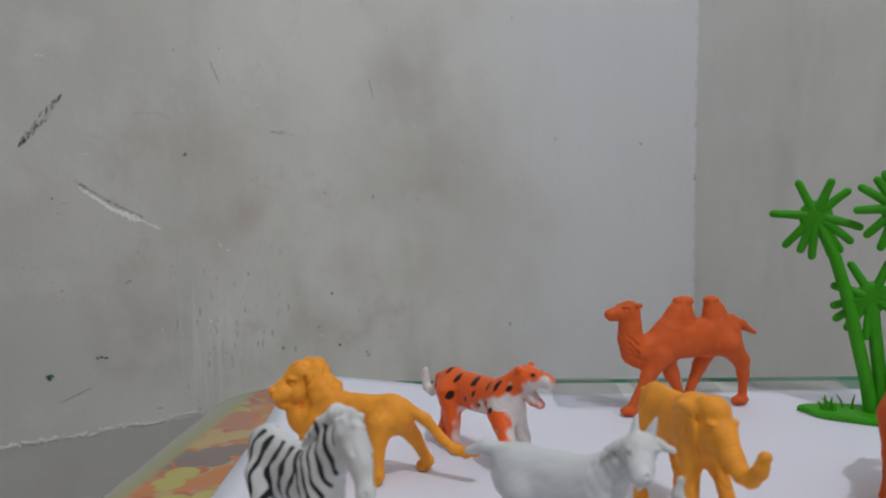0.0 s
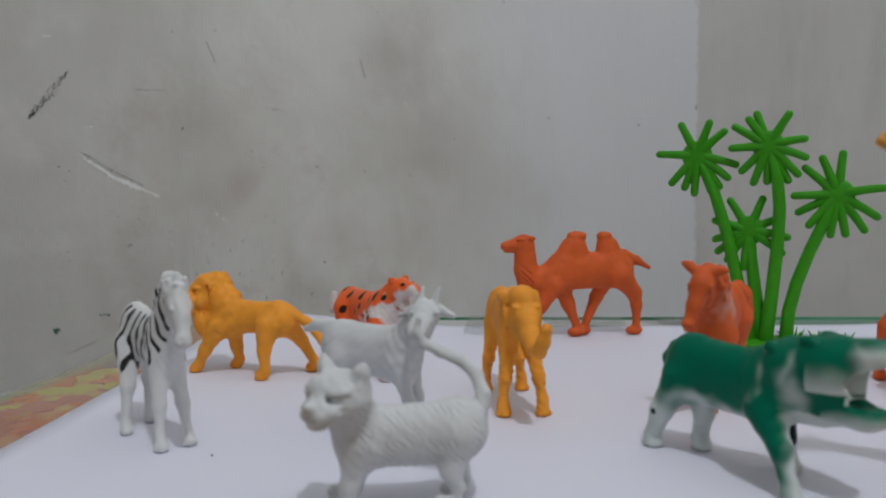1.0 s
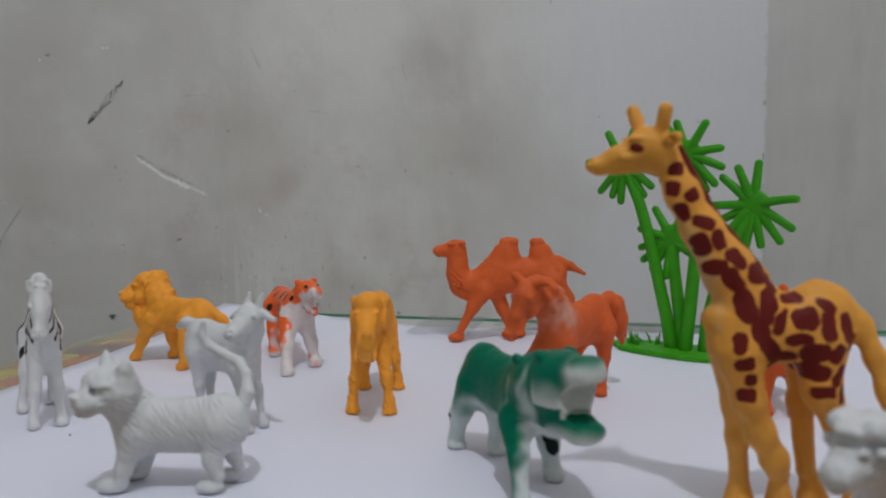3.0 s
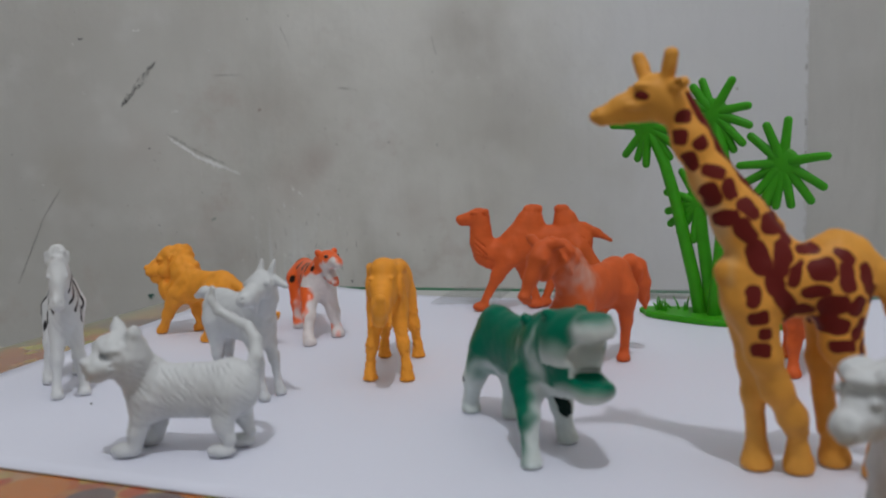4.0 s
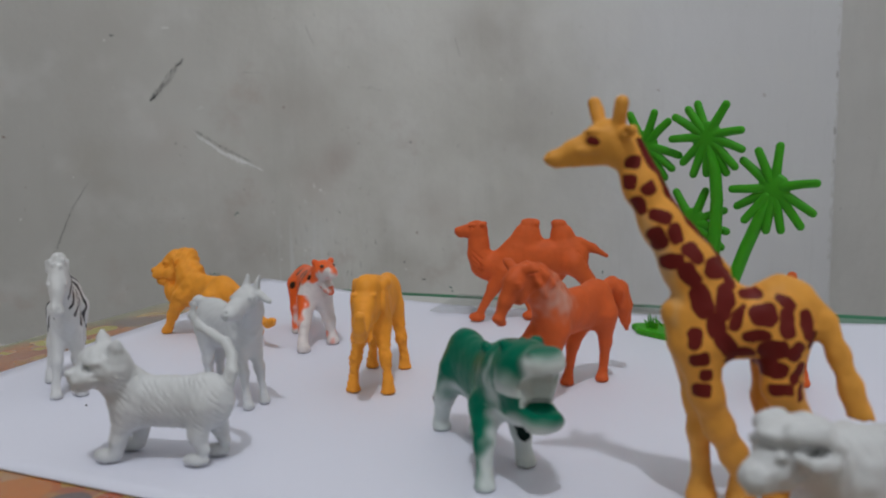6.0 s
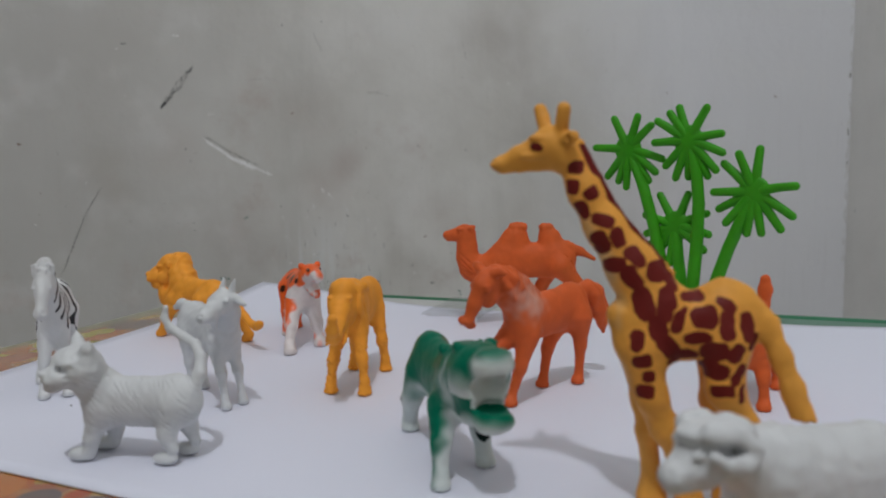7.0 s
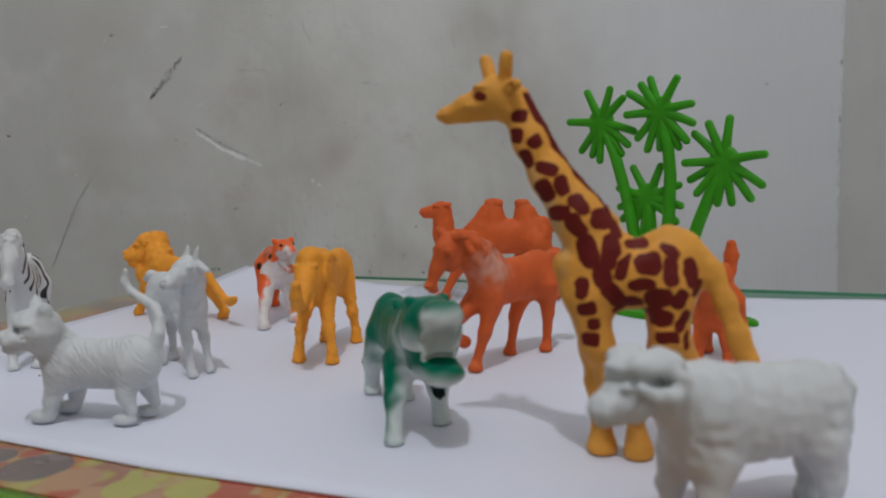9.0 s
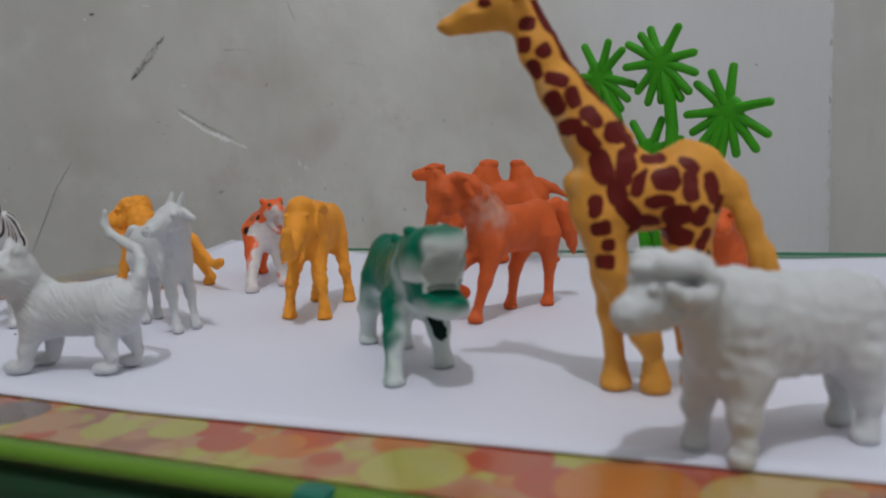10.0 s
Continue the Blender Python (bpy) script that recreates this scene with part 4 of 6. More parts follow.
def cat():
    g = Figure((-27, -14, 0), (28, 20, 46), 0.36)
    g.cap((-13, 0, 17), 7.4, (6, 0, 16.6), 7.2, 3, flat=0.76)
    g.ell((-15.5, 0, 18.0), (6.4, 5.2, 6.8), k=3).ell((8, 0.5, 17), (5.8, 5.2, 7.8), k=3)
    g.run((8.0, 1, 20, 5.2), (10.2, 2.6, 23.6, 4.8), (11.4, 4, 26, 4.8), k=3)
    # the head is turned towards its left shoulder: broad skull, short flat muzzle, wide cheeks
    fx, fy = math.cos(math.radians(48)), math.sin(math.radians(48))

    def on(ahead, left, up):
        return 11.6 + fx * ahead - fy * left, 4.6 + fy * ahead + fx * left, 27.6 + up

    def head(ahead, left, up, r, k=1.0, cut=False, pitch=0):
        g.ell(on(ahead, left, up), r, yaw=48, pitch=pitch, k=k, cut=cut)

    head(0, 0, 0, (6.2, 7.6, 6.2), 1.5)
    head(3.2, -0.8, 1.6, (4.2, 6.0, 4.0), 1.6)
    head(6.0, 0, -1.8, (4.0, 5.2, 3.4), 1.6)
    head(8.6, 0, -0.6, (2.2, 1.7, 1.7), 1.2)
    head(10.2, 0, -0.2, (1.1, 1.4, 0.9), 0.5)
    head(7.4, 0, -4.4, (2.6, 2.6, 1.5), 0.9)
    for s in (-1, 1):
        g.run((*on(-0.6, 4.4 * s, 3.8), 3.0), (*on(-0.8, 5.6 * s, 6.2), 1.6), (*on(-0.9, 6.2 * s, 8.0 - 0.5 * s), 0.6), k=1.4)
        head(1.9, 5.4 * s, 5.6, (0.8, 1.1, 1.8), 0.6, True)
        head(5.7, 3.1 * s, 0.9, (1.5, 2.0, 1.1), 0.8, True)
        head(4.5, 3.1 * s, 0.8, (1.4, 1.6, 1.0), 0.4)
        head(4.2, 3.4 * s, 2.6, (1.8, 2.6, 0.7), 1.2)
        head(8.4, 1.7 * s, -2.4, (1.9, 2.0, 1.5), 0.7)
        g.run((*on(9.4, 2.4 * s, -4.0), 0.3), (*on(6.0, 4.6 * s, -3.6), 0.35), k=0.4, cut=True)
        for up in (-1.2, -2.6):
            g.run((*on(6.4, 4.4 * s, up), 0.25), (*on(3.2, 6.6 * s, up - 0.6), 0.3), k=0.4, cut=True)
    for x, y in ((11.4, 4.0), (9.7, -5.2)):
        g.cap((7.6, y * 0.75, 15), 4.0, (x - 1.0, y, 6.5), 2.2, 2.5).cap((x - 1.0, y, 6.5), 2.1, (x - 0.2, y, 2.8), 1.9, 1.5).ell((x + 2.6, y, 1.9), (3.9, 2.5, 2.0), k=1.0)
        for t in (-1.1, 0.2, 1.4):
            g.cap((x + 5.2, y + t, 3.6), 0.25, (x + 7.0, y + t, 1.0), 0.25, 0.4, cut=True)
    for x, y in ((-13.4, 3.6), (-15.8, -4.5)):
        g.cap((-14.5, y * 0.75, 17), 4.4, (x + 0.6, y, 9), 2.3, 2.5).cap((x + 0.6, y, 9), 2.2, (x - 1.0, y, 4.6), 1.7, 2).ell((x + 1.4, y, 1.8), (3.7, 2.1, 1.8), k=1.0)
        for t in (-1.0, 0.1, 1.2):
            g.cap((x + 5.0, y + t, 3.4), 0.22, (x + 6.6, y + t, 1.0), 0.22, 0.4, cut=True)
    g.run((-19.6, 0, 21.0, 2.2), (-21.2, -1.4, 25, 1.7), (-20.2, -4.6, 29, 1.5), (-17.0, -7.8, 31.8, 1.4), (-12.0, -9.6, 33.8, 1.3), (-8.0, -10.3, 35.8, 1.2), (-6.2, -10.5, 38.6, 1.1), (-6.8, -10.4, 41.8, 0.8), k=0.9)

    def fur(x, y, z):
        w = np.sin(3.3 * (z - 1.1 * x) + 2.6 * rough(x, y, z, 1.0, 6.0, 8))
        brk = np.clip(0.2 + 1.6 * rough(x, y, z, 1.0, 4.0, 9), 0, 1)
        return np.where((x < 8) & (z > 8) & (z < 26), 0.21 * np.maximum(w, -0.4) * brk, 0) + rough(x, y, z, 0.10, 2.4, 3)

    g.relief(fur)
    return figure("cat_figurine", g, WHITE, (92, 184), 190, "white unpainted plastic cat figurine with moulded fur and raised tail")


def goat():
    g = Figure((-32, -18, 0), (33, 9, 48), 0.45)
    g.cap((-12, 0, 24.6), 8.0, (6, 0, 24.8), 7.8, 3, flat=0.70)
    g.ell((-14, 0, 25.4), (6.8, 5.4, 7.2), k=3).ell((8, 0, 24.4), (5.8, 5.0, 8), k=3)
    g.run((9, 0, 27, 5.6), (14.4, -0.8, 33.0, 4.3), (18.2, -2.4, 37, 3.9), k=2.5)
    g.ell((19.6, -4.0, 38.0), (4.2, 4.2, 4.0), k=1.5)
    g.run((20.2, -5.6, 37.2, 3.5), (21.8, -10, 35.2, 2.8), (22.6, -12.2, 34.4, 2.2), k=1.3)
    g.ell((22.8, -12.6, 34.4), (2.4, 1.9, 2.2), k=0.7)
    g.run((24.6, -14.0, 33.8, 0.3), (20.4, -12.2, 33.4, 0.3), k=0.4, cut=True)
    g.run((21.4, -8.5, 32.8, 1.5), (20.6, -7.5, 29.8, 0.7), k=1)
    for dx, dy in ((1.7, 0.9), (-1.5, -0.7)):
        g.run((19.6 + dx, -2.6 + dy, 40.6, 1.5), (20.4 + dx * 1.4, -2.0 + dy, 45.2, 0.45), k=0.8)
    for s in (1, -1):
        g.run((19.4 + 3.6 * s, -3.0 + 1.8 * s, 39.0, 1.5), (19.4 + 7.0 * s, -2.7 + 2.8 * s, 37.4, 0.8), k=0.9)
        g.ell((21.2 + 3.0 * s, -6.4 + 1.4 * s, 38.8), (1.0, 1.0, 0.8), k=0.4)
        g.ell((21.7 + 3.2 * s, -7.6 + 1.5 * s, 37.8), (0.9, 0.9, 0.5), k=0.3, cut=True)
        g.ell((23.2 + 1.0 * s, -14.2 + 0.5 * s, 35.2), (0.5, 0.5, 0.4), k=0.3, cut=True)
    g.leg((9.5, -3.0, 22), (12.6, -2.8, 12), (13.8, -2.6, 0), (3.2, 1.5, 1.15), 1.9)
    g.leg((8.5, 3.0, 22), (11.0, 3.9, 12), (11.8, 4.6, 0), (3.2, 1.5, 1.15), 1.9)
    g.leg((-12, -3.2, 22), (-11.6, -3.6, 12), (-10.8, -3.6, 0), (4.2, 1.7, 1.25), 1.9)
    g.leg((-14, 3.2, 22), (-16.2, 3.0, 12), (-15.2, 2.6, 0), (4.2, 1.7, 1.25), 1.9)
    g.run((-18.5, 0, 30.4, 2.2), (-23.0, -0.6, 30.8, 1.8), (-27.6, -1.2, 29.2, 1.1), k=1.6)
    g.run((-8, 4.6, 31.0, 0.35), (-4, 5.4, 26, 0.45), (2, 5.2, 20.5, 0.35), k=0.8, cut=True)
    g.relief(lambda x, y, z: rough(x, y, z, 0.16, 2.6, 4) + np.where((x > 6) & (x < 16) & (z > 20), 0.12 * np.sin(1.8 * x + 1.4 * z), 0))
    return figure("goat_figurine", g, WHITE, (80, 238), -29, "white unpainted plastic goat figurine with short horns")


def tiger():
    g = Figure((-47, -13, 0), (34, 15, 41), 0.45)
    g.cap((-17, 1.5, 22.5), 7.0, (9, 1, 23.5), 6.8, 3, flat=0.74)
    g.ell((-20, 1.6, 22.5), (6.8, 5.4, 7), k=3).ell((11, 1, 23), (6.3, 5.6, 8), k=3)
    g.run((11, 1.4, 26.0, 5.8), (15.4, 2.8, 31.2, 4.6), k=2.5)
    # the jaws gape: a level upper head, and the lower jaw dropped away beneath it
    g.ell((18.6, 3.8, 32.6), (5.0, 4.5, 4.5), yaw=12, k=1.5)
    g.run((21.4, 4.6, 33.0, 3.2), (25.8, 5.4, 32.8, 2.7), k=1.2)
    g.ell((27.2, 5.8, 32.4), (1.9, 2.3, 2.2), yaw=12, k=0.7)
    g.run((18.4, 4.2, 27.8, 2.8), (20.8, 4.8, 25.4, 2.1), (23.2, 5.4, 24.2, 1.7), k=1.2)
    g.ell((25.8, 5.4, 28.6), (4.6, 3.6, 1.9), yaw=12, pitch=-8, k=0.6, cut=True)
    for s in (-1, 1):
        g.ell((17.6 - 0.7 * s, 3.5 + 3.6 * s, 36.2), (1.2, 1.4, 1.5), yaw=12, k=0.8)
        g.ell((22.4 - 0.5 * s, 4.7 + 2.5 * s, 35.0), (0.9, 0.8, 0.8), k=0.4)
    g.leg((12, -3.0, 20), (19.5, -5.6, 11), (24.4, -7.2, 0), (4.4, 2.5, 2.0), 2.9, toe=3)
    g.leg((11, 4.2, 20), (13.4, 6.2, 10), (14.2, 7.0, 0), (4.4, 2.5, 2.0), 2.9, toe=3)
    g.leg((-17, -2, 21), (-13.6, -3.8, 11), (-12.4, -4.2, 0), (5.4, 2.6, 2.0), 2.8, toe=3)
    g.leg((-21, 4.4, 21), (-25, 3.2, 11.5), (-27.4, 1.8, 0), (5.4, 2.6, 2.0), 2.8, toe=3)
    g.run((-25.5, 2.6, 25.5, 2.1), (-30.5, 3.4, 23.5, 1.8), (-34.0, 4.2, 19, 1.6), (-37.5, 4.6, 16.2, 1.6), (-41, 4.8, 17.2, 1.6), (-42.6, 4.8, 20.6, 1.5), (-42.2, 4.8, 24.0, 1.2), k=1.2)
    g.relief(lambda x, y, z: rough(x, y, z, 0.09, 2.2, 5))

    def coat(x, y, z):
        n = 3.2 * rough(x, y, z, 1.0, 4.2, 6)
        v = np.minimum((z - 15.6) * 0.9, (14 - x) * 0.7 + (z - 27) * 1.5) + n
        v = np.maximum(v, np.minimum((-9 - x) * 0.9, 6 - 0 * z) + n - np.maximum(4 - z, 0))
        v = np.where(x > 15, np.maximum(v, (z - 32.5) * 1.8 + (24.0 - x) * 0.9 + n), v)
        v = np.where((x > 18) & (z < 26.4) & (z > 21), n + 0.8, v)
        v = np.where((y < -2) & (x > 6) & (z < 22), np.maximum(v, (-5.2 - y - 0.2 * (20 - z)) * 1.6 + (z - 13) * 0.35 + n), v)
        v = np.where((x > 22) & (y < 4.4), v - 2.6, v)
        v = np.where((z < 6) & (x > 12) & (y > 0), n * 0.8 - 1.6, v)
        return np.where(x < -33, -4 + 0.5 * n, v)

    # black spots: along the body, height, half-length, half-height
    marks = [(-12.3, 27.6, 1.9, 1.4), (-2.6, 28.1, 1.9, 1.5), (5.8, 28.6, 1.3, 1.5), (11.2, 29.8, 1.4, 1.8), (16.0, 29.6, 1.2, 1.2), (-13.0, 21.7, 1.9, 1.6), (-1.4, 24.3, 1.1, 1.2),
             (-6.2, 21.3, 0.8, 0.8), (1.2, 20.7, 1.1, 0.8), (6.1, 22.5, 0.9, 1.1), (11.2, 21.6, 1.6, 1.1), (-18.5, 14.1, 1.0, 0.9), (5.9, 14.7, 1.3, 0.9), (-18.9, 29.2, 1.3, 1.0), (-19.6, 19.5, 0.9, 1.0), (-24.4, 26.6, 1.2, 1.0)]

    def spots(x, y, z):
        d = np.full(x.shape, 9.0)
        for sx, sz, half, tall in marks:
            u = x - sx - 0.25 * (z - sz)
            d = np.minimum(d, (np.hypot(u / (0.72 * half), (z - sz) / (1.12 * tall)) - 1) * 0.8 * min(half, tall))
        d = d + 0.22 * rough(x, y, z, 1.0, 1.8, 7)
        for s in (-1, 1):
            d = np.minimum(d, np.sqrt((x - (23.0 - 0.5 * s)) ** 2 + (y - (4.8 + 2.8 * s)) ** 2 + (z - 35.0) ** 2) - 0.9)
        d = np.where((x > 18) & (z < 34), 5.0, d)
        return -d

    return figure("tiger_figurine", g, TIGER, (62, 325), -52, "glossy orange and white plastic big-cat figurine with black spots", coat, spots)


def elephant():
    g = Figure((-36, -12, 0), (46, 12, 46), 0.5)
    g.cap((-15, 0, 28.0), 8.4, (6, 0, 29.2), 8.8, 4, flat=0.58)
    g.ell((-18, 0, 27.6), (8.2, 5.0, 8.6), k=3)
    g.ell((8, 0, 29), (7.6, 5.0, 9), k=3)
    g.ell((17.5, 0, 31.5), (7.0, 4.7, 7.6), k=2.5)
    g.ell((16.4, 0, 37.8), (5.8, 4.4, 3.9), k=1.6)
    g.ell((7.6, 0, 36.4), (7.4, 4.8, 3.4), k=2.4)
    g.run((22.5, 0, 32, 3.7), (27.0, 0.2, 27, 2.7), (30.6, 0.6, 24.4, 2.2), (34.2, 1.0, 24.4, 2.0), (37.0, 1.6, 27.6, 1.8), (38.2, 2.2, 31.6, 1.7), k=1.8)
    for s in (-1, 1):
        g.ell((10.5, 5.0 * s, 31.5), (6.8, 1.3, 7.4), yaw=6 * s, pitch=-10, k=1.6)
        g.ell((10.0, 5.1 * s, 26.0), (4.4, 1.1, 5.2), yaw=6 * s, k=1.6)
        g.run((15, 4.2 * s, 37.4, 0.9), (9.5, 5.6 * s, 37.6, 0.9), (4.6, 5.5 * s, 35.6, 0.7), k=1.6)
        g.run((14.5, 5.7 * s, 35.6, 0.4), (9.8, 6.7 * s, 35.6, 0.4), (6.0, 6.3 * s, 34.0, 0.35), k=0.8, cut=True)
        g.run((15.4, 5.2 * s, 34.6, 0.35), (12.4, 6.6 * s, 28.0, 0.4), (11.0, 6.2 * s, 22.6, 0.35), k=0.7, cut=True)
        g.run((23.5, 2.2 * s, 26.5, 1.2), (27.2, 2.8 * s, 22.2, 0.9), (29.4, 2.7 * s, 21, 0.6), k=0.9)
        g.ell((22.6, 3.2 * s, 34.0), (1.0, 0.7, 0.7), k=0.5)
        g.ell((21.6, 3.5 * s, 35.6), (1.8, 1.1, 0.7), k=0.8)
    for (tx, kx, fx, y) in ((11, 14.6, 15.5, -6.2), (11, 15.4, 16.6, 6.4), (-16, -14.6, -15.6, -6.2), (-16, -14.4, -15, 6.5)):
        g.cap((tx, y * 0.5, 24), 3.3, (kx, y * 0.85, 12), 1.8, 3).cap((kx, y * 0.85, 12), 1.8, (fx, y, 4.2), 1.5, 2).cap((fx, y, 4.2), 1.6, (fx + 0.4, y, 1), 2.5, 1.5)
    g.run((-27, 0, 32, 1.2), (-29, 0, 25, 1.0), (-28.6, 0, 19, 1.2), k=1.2)

    def hide(x, y, z):
        return np.where(z < 19, rough(x, y, z, 0.34, 1.7, 11), 0) + rough(x, y, z, 0.07, 3.2, 12) + np.where(x > 25, 0.08 * np.sin(3.0 * (x - z)), 0)

    g.relief(hide)
    return figure("elephant_figurine", g, YELLOW, (119, 273), -78, "orange-yellow plastic elephant figurine with wrinkled legs and raised trunk")


def camel():
    g = Figure((-42, -12, 0), (42, 12, 54), 0.45)
    g.cap((-15, 0, 31.0), 8.4, (7, 0, 30.8), 8.6, 4, flat=0.66)
    g.ell((-18, 0, 31.5), (8.2, 5.8, 7.8), k=3).ell((10.5, 0, 28.5), (6.4, 5.4, 7.6), k=3)
    # humps: broad slopes, each topped by a small creased cap
    g.run((5.0, 0, 35.5, 8.0), (2.8, 0, 41, 6.0), (1.6, 0, 45.6, 3.6), k=3, flat=0.62)
    g.run((-15, 0, 36, 7.2), (-13.4, 0, 41.5, 5.0), (-12.0, 0, 45.2, 3.2), k=2, flat=0.62)
    g.run((3.8, 0, 47.0, 2.0), (-1.0, 0, 46.8, 2.2), k=0.6, flat=1.15)
    g.run((-10.4, 0, 46.6, 2.0), (-13.6, 0, 46.6, 1.9), k=0.6, flat=1.15)
    # neck sinks to the chest, then rises straight to the head
    g.run((11, 0, 30, 7.0), (18, 0, 26.8, 6.0), (23.6, 0, 27.6, 5.6), (25.8, 0, 32.5, 4.9), (25.8, 0, 38, 4.5), (26.0, 0, 42, 4.3), k=2.5, flat=0.76)
    g.ell((24, 0, 25.5), (5.0, 2.4, 4.4), pitch=40, k=2)
    g.ell((20.5, 0, 22.4), (4.0, 2.0, 3.2), k=2)
    g.ell((26.6, 0, 44.0), (5.0, 3.4, 4.5), k=1.5)
    g.run((29.5, 0, 44.0, 3.2), (35.2, 0, 43.3, 2.2), k=1.2, flat=0.92)
    g.run((30.0, 0, 41.8, 1.7), (34.6, 0, 41.5, 1.3), k=0.8)
    g.run((37.6, -2.2, 42.4, 0.25), (33.0, -3.0, 42.6, 0.25), k=0.4, cut=True)
    for s in (-1, 1):
        g.run((37.6, 2.2 * s, 42.3, 0.25), (33.0, 2.8 * s, 42.5, 0.25), k=0.4, cut=True)
        g.ell((23.4, 3.0 * s, 46.6), (1.7, 0.9, 1.2), k=0.6)
        g.ell((28.8, 3.0 * s, 46.4), (2.0, 0.9, 0.8), k=0.6)
        g.ell((29.4, 3.2 * s, 44.9), (1.3, 0.8, 0.8), k=0.4, cut=True)
        g.ell((29.2, 3.0 * s, 44.8), (0.9, 0.6, 0.6), k=0.3)
        g.run((6.8, 5.6 * s, 38.6, 0.3), (4.4, 5.6 * s, 40.2, 0.35), (1.8, 5.4 * s, 39.4, 0.3), k=0.6, cut=True)
        for k, (za, zb) in enumerate(((35, 30), (32, 25.5), (29, 22.5), (26.5, 20.6))):
            g.run((29.4 - 0.6 * k, 3.3 * s, za, 0.3), (25.6 - 1.6 * k, 4.2 * s, zb + 1.5, 0.35), (23.6 - 2.2 * k, 3.6 * s, zb, 0.3), k=0.7, cut=True)
    g.run((13.5, 3.2, 24.5, 4.8), (18.8, 3.0, 16.4, 2.7), (25, 2.2, 5, 1.8), k=2.5).ell((26.8, 2, 2.1), (4.0, 2.8, 2.3), k=1.5)
    g.run((8, -3.2, 24.5, 4.8), (4.4, -3.2, 15, 2.8), (0.6, -2, 5, 1.8), k=2.5).ell((1.2, -1.8, 2.1), (4.0, 2.8, 2.3), k=1.5)
    g.run((-15, -3.2, 28, 4.8), (-9.6, -4.2, 17.5, 2.8), (-4.4, -4.6, 5, 1.8), k=2).ell((-3.0, -4.6, 2.1), (4.0, 2.8, 2.3), k=1.5)
    g.run((-19, 3.2, 28, 5.8), (-25.6, 2.6, 20, 3.2), (-27.2, 1.8, 14, 2.2), (-27.4, 1.4, 5, 1.8), k=2.5).ell((-26.4, 1, 2.1), (4.0, 2.8, 2.3), k=1.5)
    g.run((-22, 0, 38, 2.2), (-28, -0.6, 34.8, 1.9), (-34.6, -1.2, 31, 0.9), k=1.6)
    for za in (34, 31, 28):
        g.run((-20.5, 5.6, za, 0.3), (-24.5, 5.0, za - 5, 0.4), (-27, 3.6, za - 8.5, 0.3), k=0.7, cut=True)

    g.relief(lambda x, y, z: np.where((z > 44.6) & (x < 10), 0.10 * np.sin(2.4 * x + 0.5 * z), 0) + rough(x, y, z, 0.06, 3.0, 13))
    return figure("camel_figurine", g, ORANGE, (150, 384), 195, "orange plastic two-humped camel figurine in mid-step")


